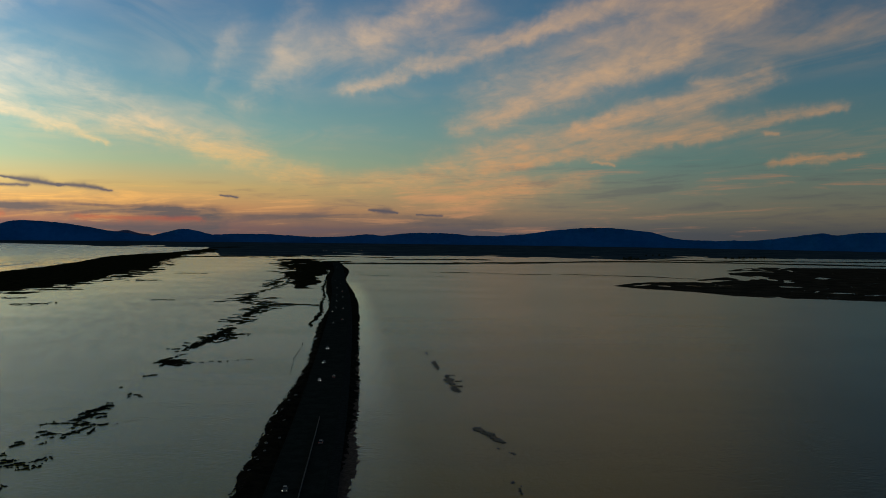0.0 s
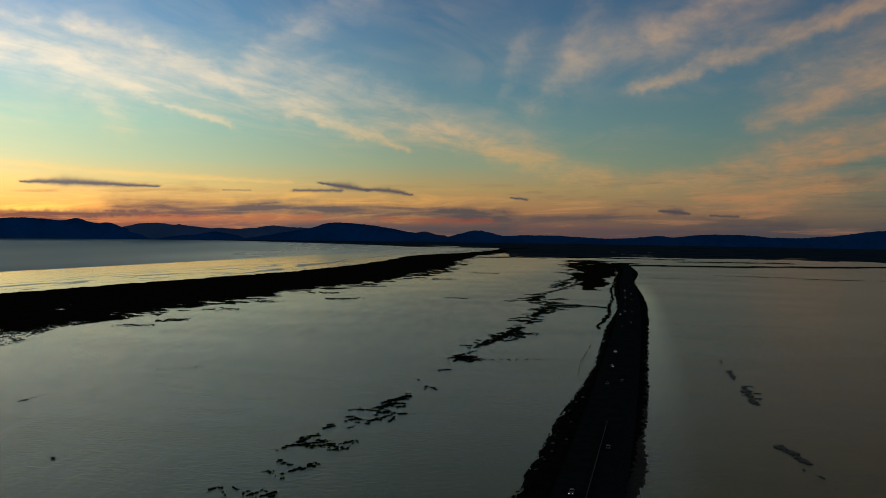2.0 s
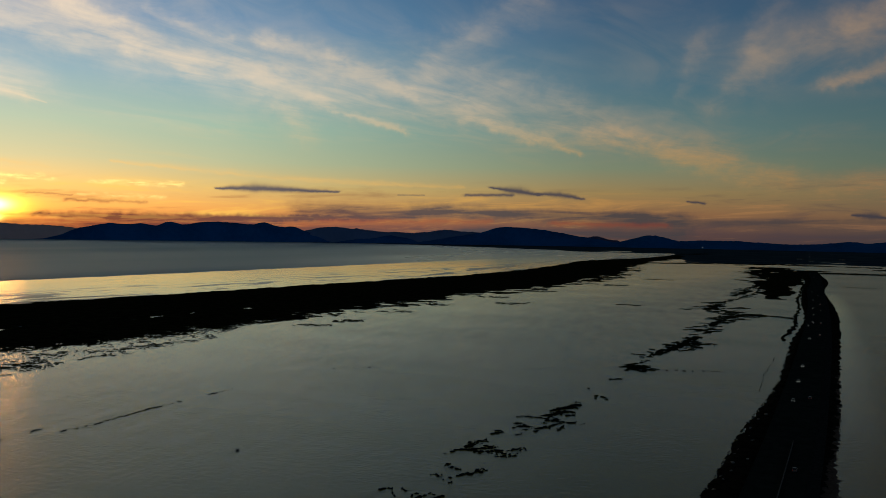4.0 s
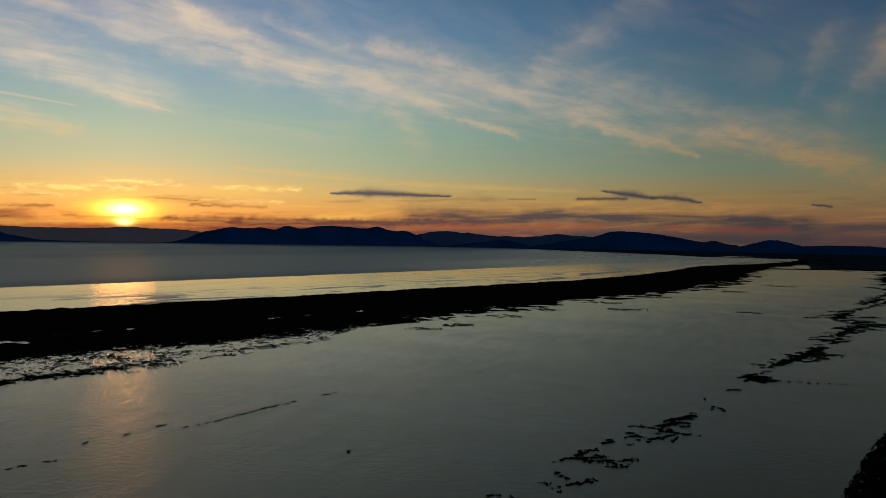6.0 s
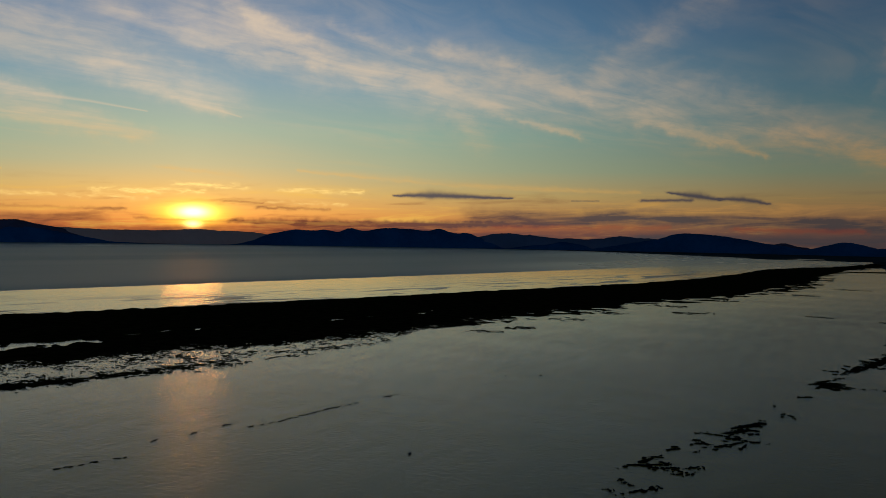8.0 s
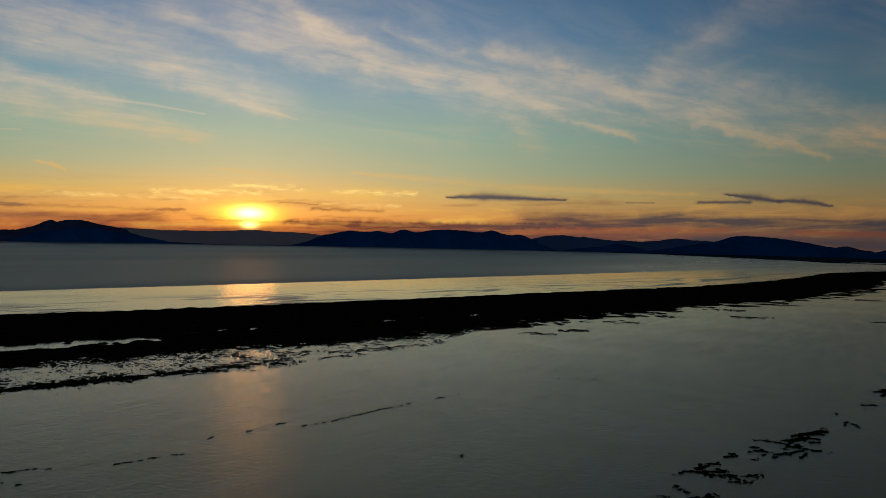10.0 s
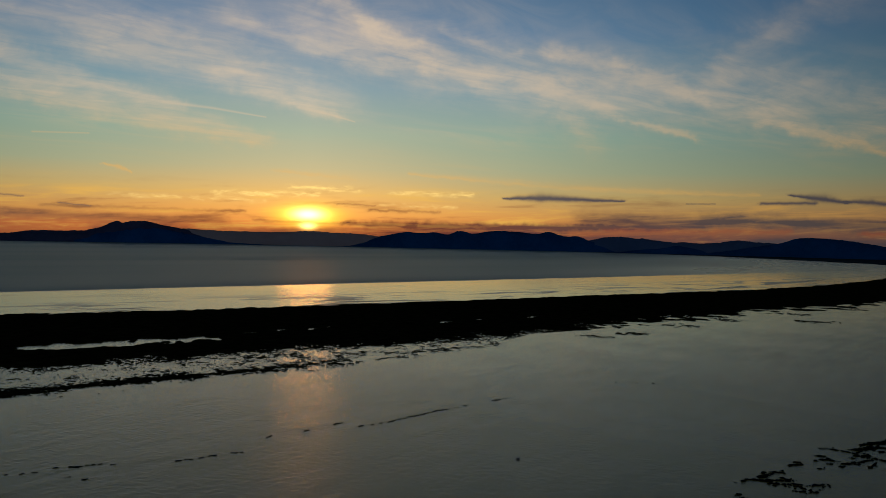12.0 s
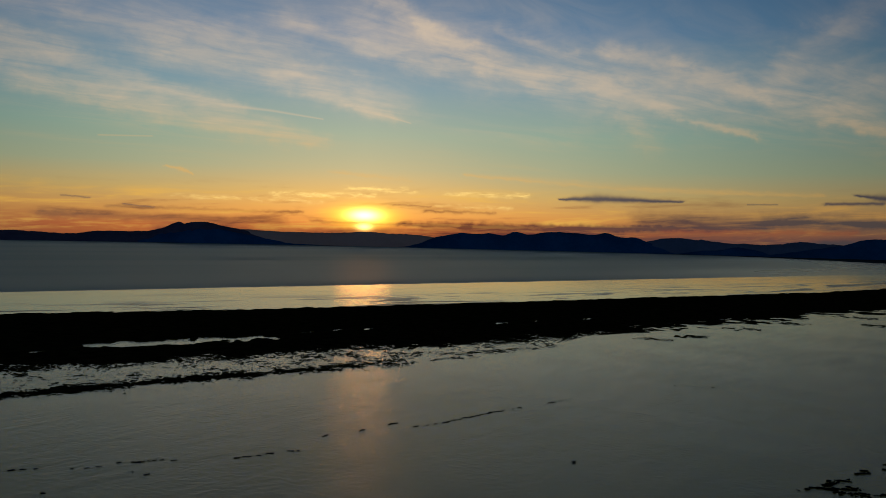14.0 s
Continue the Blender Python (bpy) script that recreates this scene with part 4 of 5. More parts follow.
islet("levee", "winding narrow levee beside the causeway", "levee", [(-106.3, 696.5, -110.8, 744.6, 1.49), (-110.8, 744.6, -116.1, 822.9, 1.65), (-116.1, 822.9, -126.1, 888.6, 1.18), (-126.1, 888.6, -139.8, 1016.7, 1.02), (-139.8, 1016.7, -159.8, 1150.3, 1.15), (-159.8, 1150.3, -185.7, 1373.1, 1.19), (-185.7, 1373.1, -206.5, 1570.8, 1.36)], grain=6, cell=(0.45, 1.6), ragged=0.22, high=0.8, seed=71)
islet("marsh_island", "large dark marsh island beside the causeway", "island", [(-188, 1150, -203, 1240, 15), (-203, 1240, -236, 1500, 32), (-236, 1500, -288, 1800, 48), (-288, 1800, -350, 2200, 62), (-300, 1900, -260, 2100, 40)], grain=40, cell=(2.5, 6), ragged=0.45, high=0.9, seed=73)
islet("mud_flat", "dark strip of marsh at the end of the pond", "marsh", [(-700, 2290, -520, 2420, 40), (-520, 2440, -360, 2470, 45), (-360, 2450, -180, 2500, 60), (-520, 2320, -470, 2335, 18)], grain=60, cell=(5, 9), ragged=0.5, high=0.9, seed=75)
islet("levee", "straight dark levee across the far end of the pond", "levee", [(-236, 1975, -74, 2009, 9), (-74, 2009, 59, 2069, 9), (59, 2069, 275, 2205, 9), (275, 2205, 515, 2352, 9), (515, 2352, 700, 2370, 11), (700, 2370, 1300, 2230, 12)], grain=30, cell=(4, 4), ragged=0.15, high=2.6, seed=77)
islet("levee", "low broken levee in the far pond", "levee", [(-40, 1640, 46, 1627, 2.5), (46, 1627, 149, 1603, 3.5), (149, 1603, 253, 1618, 4), (253, 1618, 368, 1552, 4), (368, 1552, 451, 1511, 4)], grain=30, cell=(2.5, 3), ragged=0.5, high=0.7, seed=79)
islet("levee", "far levee below the flats", "levee", [(-150, 2290, 120, 2340, 6), (560, 2560, 850, 2500, 12), (850, 2500, 1500, 2600, 10)], grain=40, cell=(5, 5), ragged=0.2, high=2.2, seed=81)
islet("levee", "dark levee running from the causeway", "levee", [(-150, 1500, -60, 1480, 2), (-60, 1480, 10, 1500, 1.6)], grain=30, cell=(2, 3), ragged=0.5, high=0.25, seed=83)
# near weed in the pond
def weed_cluster(label, x0, y0, x1, y1, spread, count, seed, long=5.0):
    """Many thin streaks of weed scattered along a line."""
    r = random.Random(seed)
    rows = []
    for k in range(int(count * 2.4)):
        f = r.random()
        cx, cy = x0 + (x1 - x0) * f + r.gauss(0, spread), y0 + (y1 - y0) * f + r.gauss(0, spread * 2.6)
        n = long * r.uniform(0.15, 1.0) ** 1.5 / 2
        rows.append((cx - n, cy - n * r.uniform(0.0, 0.8), cx + n, cy + n * r.uniform(0.0, 0.8), r.uniform(0.28, 0.75)))
    islet("marsh_islet", label, "islet", rows, grain=2.2, cell=(0.28, 0.42), ragged=0.85, high=0.3, seed=seed, group=ISLETS, loose=True)


weed_bank("slanting patch of dark weed in shallow water", [(-151.7, 359.7, -147.6, 377, 0.94), (-148.8, 349, -145.6, 360.9, 1.03), (-148.5, 365.2, -145.8, 371.9, 0.79), (-142.4, 354.3, -140.5, 356.4, 0.76), (-150.6, 348.2, -147, 348.5, 0.5), (-158, 341.3, -147.4, 343.3, 0.32), (-146, 340.1, -141.5, 344.5, 0.74), (-141.6, 340.8, -133.2, 341.9, 0.61), (-130.5, 341.8, -129.6, 342.1, 0.36), (-134.5, 326.3, -136.4, 334.6, 0.48)], 85, cell=(0.2, 0.36), grain=1.1, loose=0.9)
weed_bank("thin streaks of dark weed in shallow water", [(-154.7, 327, -152.1, 329.2, 0.29), (-151.4, 322.7, -146.4, 325.8, 0.47), (-143, 322.8, -139.1, 327.7, 0.52), (-141.5, 327.9, -138.5, 337.2, 0.48), (-146.8, 319, -145.1, 319.7, 0.25), (-146, 308.7, -143.5, 310.8, 0.27), (-142.4, 318.6, -140.7, 320.4, 0.25)], 86, cell=(0.2, 0.36), grain=1.1, loose=0.9)
weed_bank("small clump of dark weed", [(-153.6, 305.6, -151.6, 310.6, 0.46), (-155.2, 311.2, -153.5, 313, 0.28)], 87, cell=(0.2, 0.36), grain=1.1, loose=0.5)
weed_bank("dark solid weed islet tapering to a point", [(-153.8, 276.2, -147.6, 280.4, 0.63), (-152.4, 282, -151.8, 290.6, 0.97), (-153.6, 291.7, -149.9, 294.2, 0.44), (-149.4, 280.6, -145.6, 283.9, 0.42)], 89, cell=(0.2, 0.36), grain=1.1, loose=0.5)
weed_bank("patchy fringe of dark weed beside an islet", [(-148.3, 287.4, -142.9, 286.8, 0.47), (-141.6, 282, -135.1, 281.2, 0.62), (-137.9, 285.3, -134, 290.4, 0.49), (-137.4, 276, -134.8, 277.9, 0.31), (-133, 277.8, -132.1, 281.5, 0.31), (-135.5, 290.7, -132.1, 289.4, 0.25), (-145.9, 278.5, -141, 281.4, 0.33)], 90, cell=(0.2, 0.36), grain=1.1, loose=0.9)
weed_bank("small ragged streak of dark weed", [(-136.9, 248, -134.1, 253.4, 0.42), (-134, 251.3, -134.2, 259.9, 0.44), (-134.5, 256.1, -131.4, 255.1, 0.28), (-132.1, 258.5, -131.5, 258.8, 0.25)], 91, cell=(0.2, 0.36), grain=1.1, loose=0.5)
weed_bank("few thin tufts of weed in the pond", [(-144.2, 244.4, -143.5, 245.4, 0.25), (-141.4, 242.8, -141, 243.6, 0.25), (-141.8, 246.1, -141.1, 246.3, 0.25), (-138.4, 244, -137.5, 244.3, 0.25), (-135.1, 239.3, -134.6, 240.2, 0.25), (-143.8, 255.3, -142.2, 257.5, 0.35), (-147, 257.8, -145.9, 258.2, 0.25), (-141.7, 254.7, -140, 254.6, 0.25)], 92, cell=(0.2, 0.36), grain=1.1, loose=0.5)
weed_bank("scattered tufts of weed in shallow water", [(-149.1, 221.9, -148.4, 224, 0.32), (-147.7, 224.9, -145.8, 224.4, 0.25), (-144.9, 220.6, -141.7, 219, 0.25), (-145.2, 227.1, -142.1, 225.3, 0.25), (-138.7, 222.5, -137.2, 226, 0.35), (-136, 221.2, -135, 225.1, 0.42), (-132.6, 220.3, -130.4, 225.2, 0.34), (-134.7, 227, -132.5, 226.1, 0.25), (-129.4, 222.1, -128.4, 223.7, 0.25)], 93, cell=(0.2, 0.36), grain=1.1, loose=0.5)
weed_bank("few thin tufts of weed in open water", [(-147.7, 403.4, -146.7, 405.5, 0.37), (-146.1, 397.6, -145.4, 399.5, 0.28), (-144.3, 403.2, -142.5, 402.3, 0.34), (-141.3, 398, -140.2, 398.5, 0.28), (-158.7, 421.2, -157.6, 421.7, 0.25)], 97, cell=(0.2, 0.36), grain=1.1, loose=0.5)
weed_bank("small dark dot of weed in the pond", [(-158.1, 452.5, -153, 459, 0.48)], 95, cell=(0.2, 0.36), grain=1.1, loose=0.5)
# weed further out towards the spit
for k, (x, y, w, d, n) in enumerate(((-414, 861, 16, 5, 26), (-448, 600, 8, 5, 18), (-446, 560, 14, 4, 12), (-305, 930, 12, 2, 12), (-435, 1473, 26, 6, 12), (-440, 1262, 22, 7, 14), (-470, 1060, 18, 6, 16), (-468, 930, 14, 5, 14), (-462, 700, 14, 5, 12), (-470, 790, 12, 6, 12))):
    weed_cluster("thin scattered dark weed in the open pond", x - w, y - d, x + w, y + d, d * 0.5, n, 201 + 3 * k, 7 if y < 1000 else 12)
# remains of an old dike: a broken line of low mud
old = [(-303, 318, -301, 296, 0.6), (-300, 282, -299, 262, 0.8), (-299, 262, -296, 244, 1.5), (-296, 243, -293, 229, 1.2), (-293, 227, -294, 215, 0.6), (-303, 214, -302, 208, 0.9), (-300, 196, -299, 191, 0.9), (-300, 184, -300, 182, 1.0), (-300, 180, -299, 174, 0.7), (-284, 170, -284, 166, 0.6),
       (-284, 157, -285, 148, 0.6), (-285, 147, -286, 133, 1.3), (-294, 116, -294, 113, 0.5), (-297, 111, -299, 102, 2.2), (-302, 99, -301, 97, 0.9), (-299, 94, -300, 89, 0.6), (-300, 88, -303, 80, 0.6), (-305, 76, -312, 64, 0.4), (-279, 70, -279, 68, 0.9), (-288, 99, -288, 97, 0.7), (-282, 102, -282, 100, 0.9), (-281, 416, -302, 394, 0.35), (-218, 233, -217, 229, 0.8)]
rng = random.Random(41)
for k, (x0, y0, x1, y1, dense) in enumerate(old):
    bits = []
    for q in range(max(2, int(math.hypot(x1 - x0, y1 - y0) * dense))):
        f, n = rng.random(), rng.uniform(0.08, 0.6)
        x, y = x0 + (x1 - x0) * f + rng.gauss(0, 0.35), y0 + (y1 - y0) * f
        bits.append((x - 0.15 * n, y - n, x + 0.15 * n, y + n, rng.uniform(0.28, 0.50)))
    islet("dike_remnant", "low broken remnant of an old mud dike", "dike", bits, MARSH, grain=1.4, cell=(0.22, 0.3), ragged=0.7, high=0.16, seed=140 + k, group="remnants of an old dike", loose=True)
# mud bars in the eastern pond
BARS = "mud bars in the eastern pond"
for k, (label, strokes) in enumerate((
        ("long grey mud bar just above the water", [(14, 343, 18, 333, 3.2), (18, 333, 20, 328, 3.0), (20, 330, 24, 321, 2.2)]),
        ("small grey mud bar in shallow water", [(22, 312, 22.6, 310, 0.9), (24.2, 306, 26, 304, 1.0)]),
        ("small dark mud bar in shallow water", [(23.6, 272, 24.2, 267, 1.2)]),
        ("tiny dark mud bar in shallow water", [(25, 262, 26, 259, 0.8)]),
        ("forked mud bar with fingers", [(3, 468, 5, 445, 1.9), (5, 445, 9, 422, 2.1), (3, 468, 8, 469, 0.9), (5, 450, 10, 452, 0.9), (7, 436, 11, 436, 0.9)]),
        ("narrow grey mud bar in shallow water", [(-5, 520, -3, 503, 1.6), (-3, 503, -1.6, 490, 1.8)]),
        ("faint grey mud bar in shallow water", [(-10, 556, -9, 548, 0.9)]))):
    islet("mud_bar", label, "mud bar", strokes, MUD, grain=3, cell=(0.3, 0.6), ragged=0.6, high=0.26, seed=170 + 2 * k, group=BARS, loose=True)


# ---------------------------------------------------------------- helpers for solid things
def box(bm, x0, x1, y0, y1, z0, z1, taper=(0, 0, 0, 0)):
    """A box whose top may be drawn in at -x, +x, -y, +y."""
    a, b, c, d = taper
    vs = [bm.verts.new(p) for p in ((x0, y0, z0), (x1, y0, z0), (x1, y1, z0), (x0, y1, z0), (x0 + a, y0 + c, z1), (x1 - b, y0 + c, z1), (x1 - b, y1 - d, z1), (x0 + a, y1 - d, z1))]
    for f in ((3, 2, 1, 0), (4, 5, 6, 7), (0, 1, 5, 4), (1, 2, 6, 5), (2, 3, 7, 6), (3, 0, 4, 7)):
        bm.faces.new([vs[i] for i in f])
    return vs


def rod(bm, p0, p1, r0, r1, sides=8):
    p0, p1 = Vector(p0), Vector(p1)
    q = (p1 - p0).to_track_quat("Z", "Y")
    rings = [[bm.verts.new(p + q @ Vector((r * math.cos(2 * math.pi * k / sides), r * math.sin(2 * math.pi * k / sides), 0))) for k in range(sides)] for p, r in ((p0, r0), (p1, r1))]
    for k in range(sides):
        bm.faces.new((rings[0][k], rings[0][(k + 1) % sides], rings[1][(k + 1) % sides], rings[1][k]))
    bm.faces.new(rings[0][::-1]), bm.faces.new(rings[1])


def lump(bm, centre, size, rng, squash=0.7):
    """A rough rock."""
    m = Matrix.Translation(centre) @ Euler((rng.random() * 6, rng.random() * 6, rng.random() * 6)).to_matrix().to_4x4()
    out = bmesh.ops.create_icosphere(bm, subdivisions=1, radius=size, matrix=m)
    for v in out["verts"]:
        v.co = Vector(centre) + (v.co - Vector(centre)) * (0.7 + 0.55 * rng.random())
        v.co.z = centre[2] + (v.co.z - centre[2]) * squash


def paint(name, stops, rough=0.3):
    m = bpy.data.materials.new(name)
    m.use_nodes = True
    N = Nodes(m.node_tree)
    b = m.node_tree.nodes["Principled BSDF"]
    n = N.node("ShaderNodeValToRGB")
    n.color_ramp.interpolation = "CONSTANT"
    e = n.color_ramp.elements
    while len(e) < len(stops):
        e.new(0.5)
    for k, (el, c) in enumerate(zip(e, stops)):
        el.position, el.color = k / len(stops), (*c, 1)
    N.put(n.inputs[0], N.node("ShaderNodeObjectInfo").outputs["Random"])
    N.put(b.inputs["Base Color"], n.outputs[0])
    b.inputs["Roughness"].default_value, b.inputs["Coat Weight"].default_value = rough, 0.2
    return m


CAR_PAINT = paint("car_paint", [(0.06, 0.06, 0.06), (0.015, 0.015, 0.017), (0.035, 0.035, 0.038), (0.010, 0.010, 0.012), (0.025, 0.010, 0.010), (0.05, 0.05, 0.05)])
WHITE_PAINT = surface("white_car_paint", (0.09, 0.09, 0.088), (0.13, 0.13, 0.127), 2.0, 0.35)
GLASS = surface("tinted_glass", (0.012, 0.014, 0.016), (0.02, 0.022, 0.024), 1.0, 0.08, 0.0, 0.5)
RUBBER = surface("tyre_rubber", (0.015, 0.015, 0.015), (0.03, 0.03, 0.03), 0.3, 0.9)
STEEL = surface("galvanised_steel", (0.30, 0.31, 0.32), (0.45, 0.46, 0.47), 0.5, 0.45)
HEADLIGHT = glow("headlight", (1.0, 0.93, 0.80), 2.0)
TAILLIGHT = glow("taillight", (1.0, 0.05, 0.02), 0.15)
LAMP = glow("street_lamp_glow", (1.0, 0.90, 0.72), 120.0)


def make_car(name, label, body_paint, tall=1.45, long=4.5):
    """A car that faces -y, its wheels on the ground at z = 0."""
    car = tagged(new(name), label, "car", "cars on the causeway")
    h = long / 2
    bm = bmesh.new()
    box(bm, -0.9, 0.9, -h, h, 0.28, 0.82, (0.06, 0.06, 0.10, 0.06))
    bmesh.ops.bevel(bm, geom=bm.edges[:], offset=0.07, segments=2, affect="EDGES")
    body = part("body", bm, body_paint, car)
    bm = bmesh.new()
    box(bm, -0.80, 0.80, -h * 0.42, h * 0.80, 0.80, tall, (0.16, 0.16, 0.62, 0.42))
    bmesh.ops.bevel(bm, geom=bm.edges[:], offset=0.05, segments=2, affect="EDGES")
    part("cabin", bm, body_paint, car)
    bm = bmesh.new()
    box(bm, -0.64, 0.64, -h * 0.42 + 0.10, -h * 0.42 + 0.62, 0.90, tall - 0.10, (0.05, 0.05, 0.42, -0.02))
    part("windscreen", bm, GLASS, car, "dark sloping windscreen")
    bm = bmesh.new()
    box(bm, -0.62, 0.62, h * 0.80 - 0.36, h * 0.80 - 0.05, 0.92, tall - 0.12, (0.05, 0.05, -0.02, 0.29))
    part("rear_window", bm, GLASS, car, "dark rear window")
    for s in (-1, 1):
        bm = bmesh.new()
        box(bm, s * 0.765 - 0.02, s * 0.765 + 0.02, -h * 0.15, h * 0.58, 0.92, tall - 0.16, (-s * 0.10 if s > 0 else 0.10, s * 0.10 if s > 0 else -0.10, 0.25, 0.2))
        part("side_window", bm, GLASS, car, "dark side window")
    for sx in (-1, 1):
        for y in (-h * 0.62, h * 0.60):
            bm = bmesh.new()
            rod(bm, (sx * 0.72, y, 0.33), (sx * 0.92, y, 0.33), 0.33, 0.33, 14)
            wheel = part("wheel", bm, RUBBER, car, "black rubber wheel")
            bm = bmesh.new()
            rod(bm, (sx * 0.90, y, 0.33), (sx * 0.935, y, 0.33), 0.20, 0.17, 10)
            part("rim", bm, STEEL, wheel, "grey metal rim")
        bm = bmesh.new()
        box(bm, sx * 0.66 - 0.13, sx * 0.66 + 0.13, -h - 0.02, -h + 0.10, 0.58, 0.72)
        part("headlight", bm, HEADLIGHT, car, "lit white headlight")
        bm = bmesh.new()
        box(bm, sx * 0.70 - 0.14, sx * 0.70 + 0.14, h - 0.08, h + 0.02, 0.62, 0.76)
        part("taillight", bm, TAILLIGHT, car, "lit red taillight")
    return car


def on_road(y, off, away):
    s = float(road_x(y + 1) - road_x(y - 1)) / 2
    turn = math.degrees(math.atan2(-s, 1)) + (180 if away else 0)
    return pose(float(road_x(y)) + off, y, ROAD_Z, 0, 0, turn)


first = make_car("car", "passenger car with lit headlights on the highway", CAR_PAINT)
first.matrix_basis = on_road(436, -3.4, False)
first.scale = (0.86, 0.86, 0.86)
for y, off, away in ((494, -3.4, False), (553, -3.5, False), (702, -3.4, False), (800, -6.6, False), (836, -3.4, False), (914, -3.4, False), (1003, -3.4, False), (1120, -3.4, False), (1290, -3.4, False),
                     (447, 3.6, True), (730, 3.6, True), (832, 3.6, True), (972, 3.6, True), (1060, 3.6, True), (1210, 3.6, True)):
    copy_thing(first, on_road(y, off, away))
pale = make_car("car", "white passenger car on the highway", WHITE_PAINT)
pale.matrix_basis = on_road(309, 3.7, True)
pale.scale = (0.86, 0.86, 0.86)
copy_thing(pale, on_road(252, -3.6, False))
van = make_car("van", "pale delivery van with lit headlights on the highway", WHITE_PAINT, 2.2, 5.2)
van.matrix_basis = on_road(1750, -3.4, False)


# ---------------------------------------------------------------- along the causeway
def barrier():
    ob = tagged(new("median_barrier"), "pale concrete median barrier in short sections", "barrier")
    bm = bmesh.new()
    box(bm, -0.16, 0.16, -2.98, 2.98, 0, 0.25, (0.04, 0.04, 0, 0))
    box(bm, -0.12, 0.12, -2.98, 2.98, 0.25, 0.75, (0.04, 0.04, 0, 0))
    me = bpy.data.meshes.new("barrier_section")
    bm.to_mesh(me)
    bm.free()
    me.materials.append(CONCRETE)
    y = 60.0
    while y < 352:
        s = float(road_x(y + 1) - road_x(y - 1)) / 2
        o = new("barrier_section", me)
        o.parent = ob
        o.matrix_basis = pose(float(road_x(y)) + 0.9, y, ROAD_Z, 0, 0, math.degrees(math.atan2(-s, 1)))
        y += 6.0


barrier()


def dashes():
    ob = tagged(new("lane_markings_trim"), "worn white lane dashes on asphalt", "road marking", kind="structure")
    bm = bmesh.new()
    box(bm, -0.07, 0.07, -1.5, 1.5, 0, 0.008)
    me = bpy.data.meshes.new("dash")
    bm.to_mesh(me)
    bm.free()
    me.materials.append(PAINT)
    for off in (-5.0, 4.6):
        y = 200.0
        while y < 700:
            s = float(road_x(y + 1) - road_x(y - 1)) / 2
            o = new("dash", me)
            o.parent = ob
            o.matrix_basis = pose(float(road_x(y)) + off, y, ROAD_Z + 0.004, 0, 0, math.degrees(math.atan2(-s, 1)))
            y += 14.6


dashes()


def riprap():
    rng = random.Random(5)
    bm = bmesh.new()
    for k in range(1500):
        y = 150 + 520 * (k / 1500) ** 1.1
        left = rng.random() < 0.62
        edge = float(land_left(y) if left else land_right(y))
        x = edge + (rng.uniform(-0.9, 3.2) if left else rng.uniform(-5.5, 0.3))
        z = max(0.0, min((x - edge) * 0.42 if left else (edge - x) * 0.2, 1.5))
        lump(bm, (x, y + rng.uniform(-1, 1), z), rng.uniform(0.22, 0.6) * (1 if left else 0.7), rng)
    me = bpy.data.meshes.new("riprap")
    bm.to_mesh(me)
    bm.free()
    me.materials.append(ROCK)
    tagged(new("riprap", me), "dark broken rocks along both shores of the causeway", "rocks", kind="stuff")


riprap()


def rubble():
    rng = random.Random(8)
    for k, (y, inn) in enumerate(((286, 3.5), (291, 2.2), (297, 4.4), (303, 2.4), (308, 3.6), (316, 7.6), (322, 2.4), (329, 3.0), (345, 6.2), (352, 4.1), (368, 2.8), (386, 3.5), (398, 5.0), (274, 2.6))):
        bm = bmesh.new()
        s = rng.uniform(0.4, 0.85)
        box(bm, -s, s, -s * 0.7, s * 0.7, -0.35, s * 0.55, (0.15, 0.1, 0.05, 0.2))
        for v in bm.verts:
            v.co += Vector((rng.uniform(-0.15, 0.15), rng.uniform(-0.15, 0.15), rng.uniform(-0.1, 0.1)))
        bmesh.ops.bevel(bm, geom=bm.edges[:], offset=0.06, segments=1, affect="EDGES")
        me = bpy.data.meshes.new("concrete_rubble")
        bm.to_mesh(me)
        bm.free()
        me.materials.append(RUBBLE)
        o = tagged(new("concrete_rubble", me), "pale broken slab of concrete on the embankment", "rubble", "rubble on the embankment")
        o.matrix_basis = pose(float(land_left(y)) + inn, y, min(1.75, inn * 0.5) + 0.1, rng.uniform(-10, 10), rng.uniform(-10, 10), rng.uniform(0, 180))


rubble()


def pilings():
    rng = random.Random(11)
    spots = [(594 - 5.0 * k, -96.4 + 0.62 * k) for k in range(3)] + [(560 - 5.2 * k, -93 + 0.42 * k) for k in range(9)] + [(494, -86), (486, -85), (478, -84), (468, -83)]
    for k, (y, x) in enumerate(spots):
        bm = bmesh.new()
        hgt = rng.uniform(0.45, 0.95)
        rod(bm, (0, 0, -0.6), (rng.uniform(-0.12, 0.12), rng.uniform(-0.1, 0.1), hgt), 0.19, 0.15, 9)
        me = bpy.data.meshes.new("wooden_piling")
        bm.to_mesh(me)
        bm.free()
        me.materials.append(WOOD)
        o = tagged(new("wooden_piling", me), "short weathered wooden piling standing in the pond", "piling", "row of old pilings")
        o.matrix_basis = pose(x + rng.uniform(-0.4, 0.4), y, 0)


pilings()


# ---------------------------------------------------------------- far shore
LEAF = surface("dark_foliage", (0.012, 0.018, 0.010), (0.040, 0.052, 0.026), 1.5, 0.95, 0.0, 0.0, 0.3)
BARK = surface("bark", (0.03, 0.025, 0.02), (0.07, 0.06, 0.05), 0.4, 0.95)
ROOF = surface("pale_metal_roof", (0.05, 0.05, 0.05), (0.09, 0.09, 0.09), 4.0, 0.8)
SIDING = surface("grey_siding", (0.04, 0.04, 0.04), (0.07, 0.07, 0.07), 3.0, 0.8)


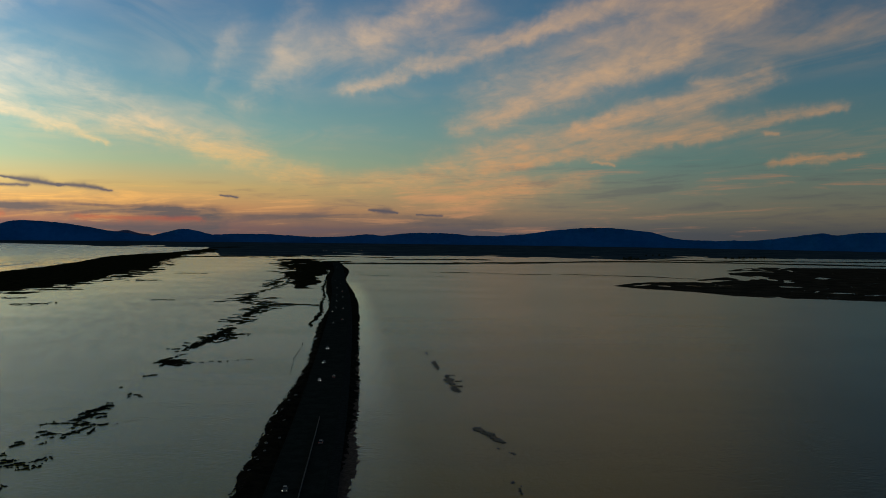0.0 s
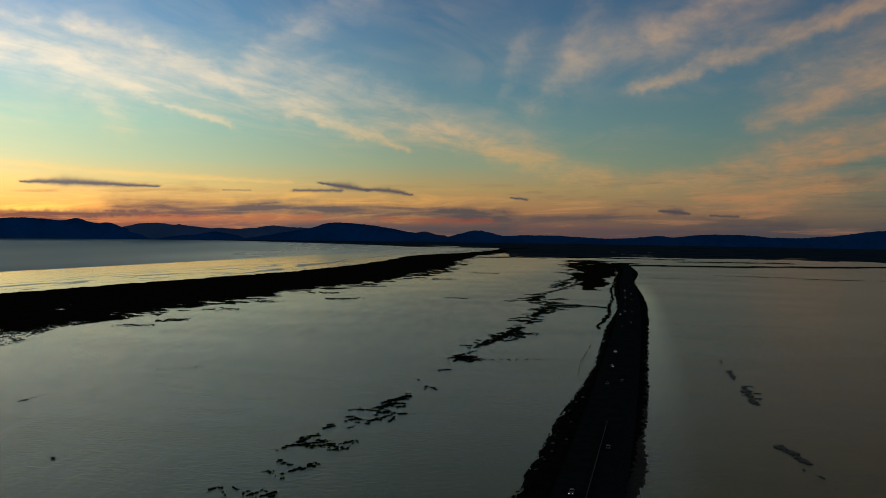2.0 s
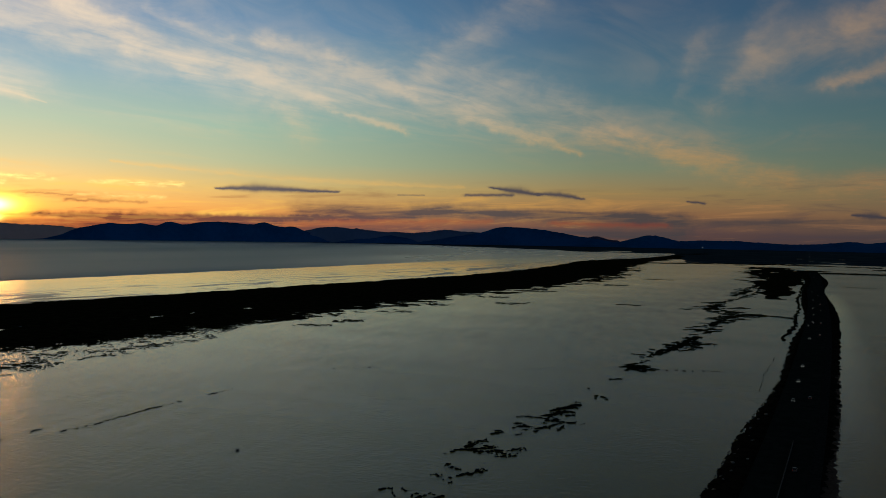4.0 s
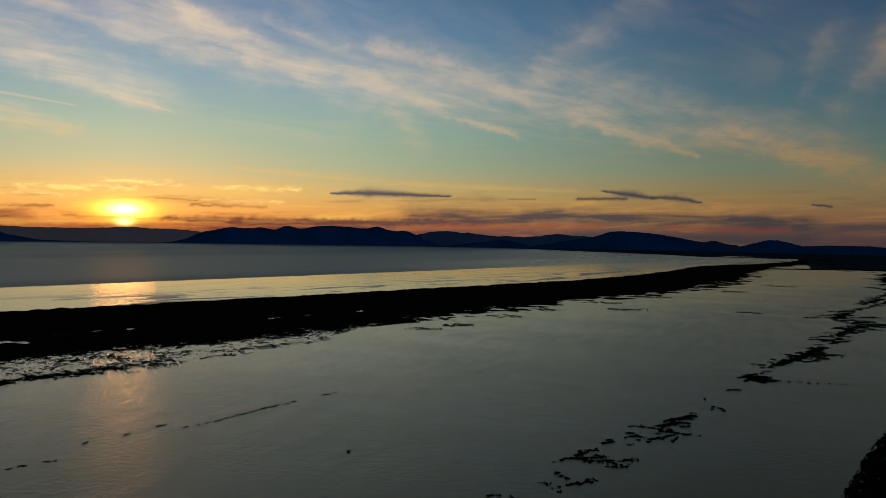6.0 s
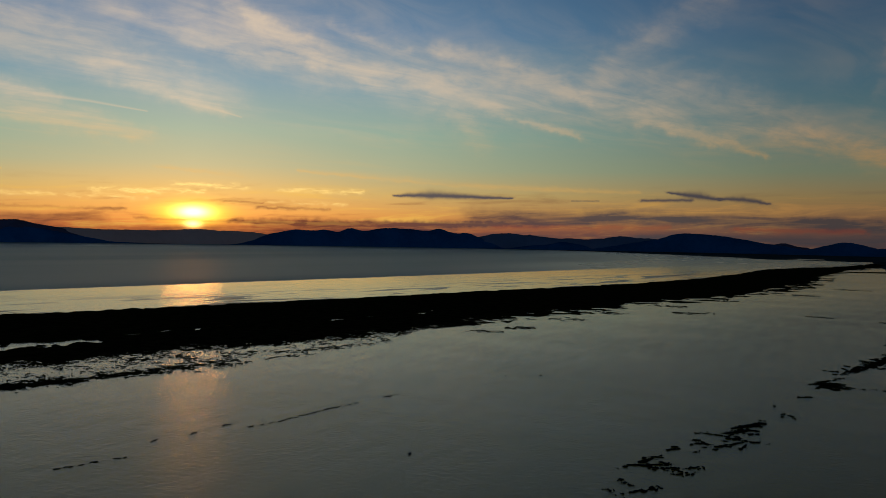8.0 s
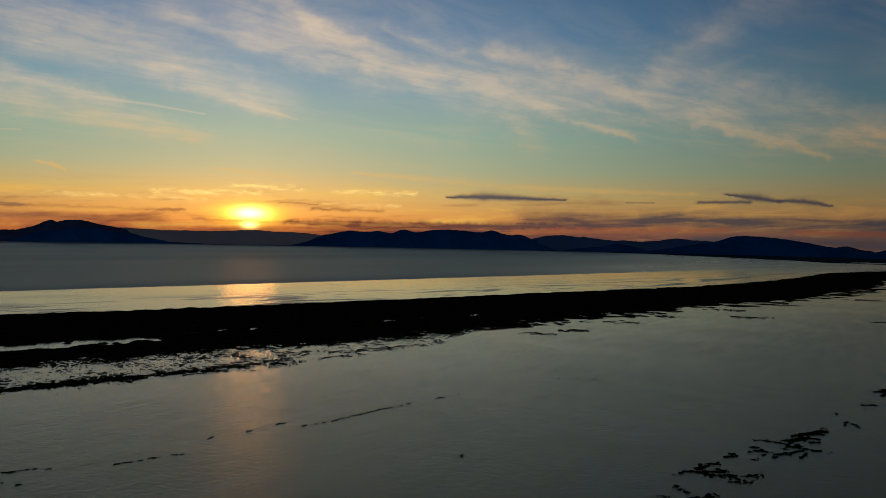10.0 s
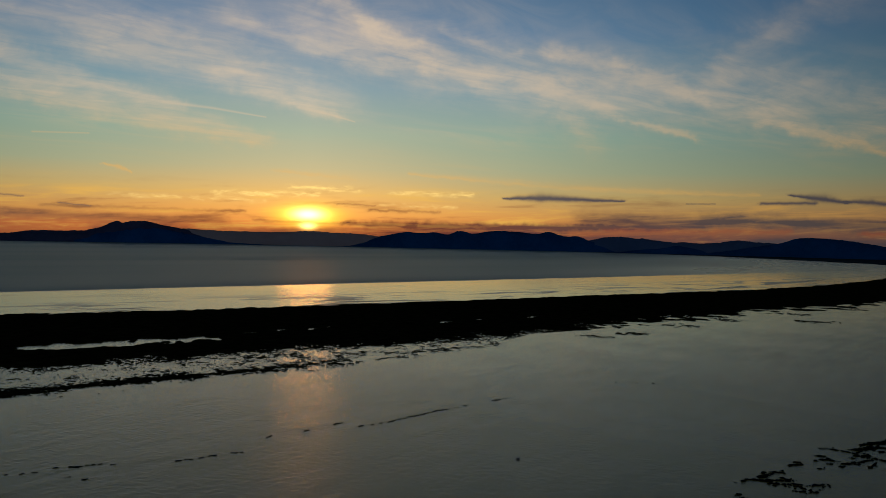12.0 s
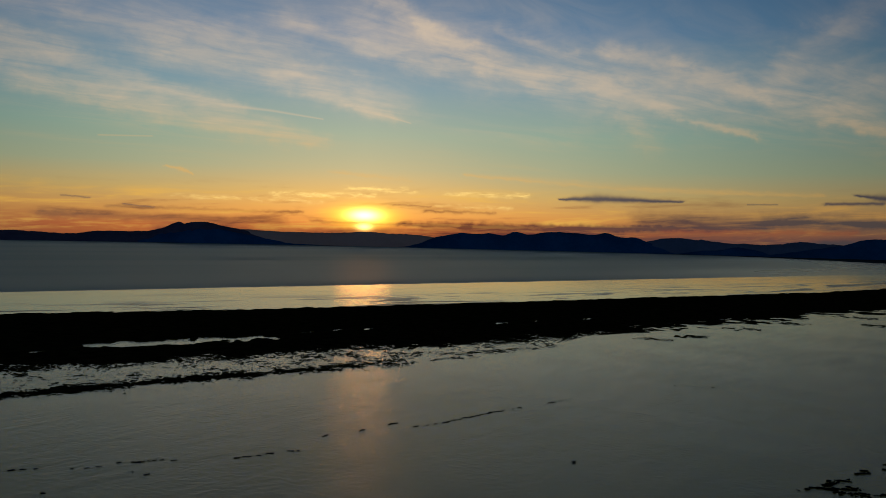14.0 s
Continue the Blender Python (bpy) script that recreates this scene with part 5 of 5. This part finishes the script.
def make_tree(seed):
    rng = random.Random(seed)
    tree = tagged(new("tree"), "low dark bushy tree on the far levee", "tree", "trees on the far levees")
    bm = bmesh.new()
    rod(bm, (0, 0, -0.3), (0.1, 0, 2.4), 0.34, 0.22)
    for k in range(5):
        a = k * 1.3 + rng.random()
        rod(bm, (0.1, 0, 1.6 + 0.2 * k), (2.2 * math.cos(a), 2.2 * math.sin(a), 3.4 + rng.random() * 1.6), 0.15, 0.05, 6)
    part("trunk", bm, BARK, tree, "dark trunk with spreading limbs")
    bm = bmesh.new()
    for k in range(420):
        a, u = rng.random() * 2 * math.pi, rng.random()
        r = 3.4 * math.sqrt(rng.random()) * (1 - 0.55 * u)
        c = Vector((r * math.cos(a), r * math.sin(a), 2.0 + 5.2 * u + rng.uniform(-0.5, 0.5)))
        q = Euler((rng.random() * 6, rng.random() * 6, 0))
        s = rng.uniform(0.28, 0.6)
        vs = [bm.verts.new(c + q.to_matrix() @ Vector(p) * s) for p in ((-1, 0, 0), (0, -0.6, 0.2), (1, 0, 0), (0, 0.6, 0.2))]
        bm.faces.new(vs)
    part("crown", bm, LEAF, tree, "uneven crown of dark leaf clumps")
    return tree


trees = [make_tree(3), make_tree(4)]
rng = random.Random(21)
spots = [(548, 2552), (556, 2556), (563, 2560), (573, 2558), (584, 2556)] + [(900 + 14 * k + rng.uniform(-5, 5), 2705 + 7 * k + rng.uniform(-6, 6)) for k in range(11)] + [(690 + 22 * k, 2900) for k in range(4)]
trees[0].matrix_basis, trees[1].matrix_basis = pose(540, 2550, 0.3), pose(890, 2700, 0.5)
for k, (x, y) in enumerate(spots):
    s = rng.uniform(0.75, 1.25)
    t = copy_thing(trees[k % 2], pose(x, y, 0.3, 0, 0, rng.uniform(0, 360)))
    t.scale = (s * 1.2, s * 1.2, s)


def shed(x, y, w, d, h, turn):
    ob = tagged(new("shed"), "low grey shed with a pale metal roof", "building", "sheds on the far flats")
    bm = bmesh.new()
    box(bm, -w / 2, w / 2, -d / 2, d / 2, -0.5, h)
    part("wall", bm, SIDING, ob)
    bm = bmesh.new()
    box(bm, -w / 2 - 0.5, w / 2 + 0.5, -d / 2 - 0.5, d / 2 + 0.5, h, h + 1.6, (0, 0, d / 2 + 0.3, d / 2 + 0.3))
    part("roof", bm, ROOF, ob, "pale metal gable roof")
    for s in (-0.25, 0.25):
        bm = bmesh.new()
        box(bm, s * w - 1.4, s * w + 1.4, -d / 2 - 0.06, -d / 2 + 0.02, -0.5, 2.6)
        part("door", bm, STEEL, ob, "grey roller door")
    ob.matrix_basis = pose(x, y, 1.2, 0, 0, turn)


shed(-355, 2820, 16, 9, 3, 10), shed(-420, 3050, 20, 10, 3.2, 4), shed(-300, 3120, 18, 9, 3, -6)


def street_lamp(x, y, h):
    ob = tagged(new("street_lamp"), "lit street lamp on a steel pole far off", "street lamp", "lamps on the far shore")
    bm = bmesh.new()
    rod(bm, (0, 0, -0.5), (0, 0, h), 0.14, 0.08)
    rod(bm, (0, 0, h - 0.1), (0, -1.6, h + 0.25), 0.06, 0.05, 6)
    part("pole", bm, STEEL, ob, "grey steel pole")
    bm = bmesh.new()
    box(bm, -0.35, 0.35, -2.3, -1.4, h + 0.05, h + 0.32, (0.08, 0.08, 0.1, 0.1))
    part("lamp_head", bm, LAMP, ob, "glowing lamp head")
    ob.matrix_basis = pose(x, y, 1.0)


for az, d, h in ((13.6, 4700, 8.0), (8.6, 3520, 6.0), (7.3, 3330, 5.5), (6.9, 3200, 5.0), (5.2, 3600, 6.0)):
    street_lamp(-d * math.sin(radians(az)), d * math.cos(radians(az)), h)
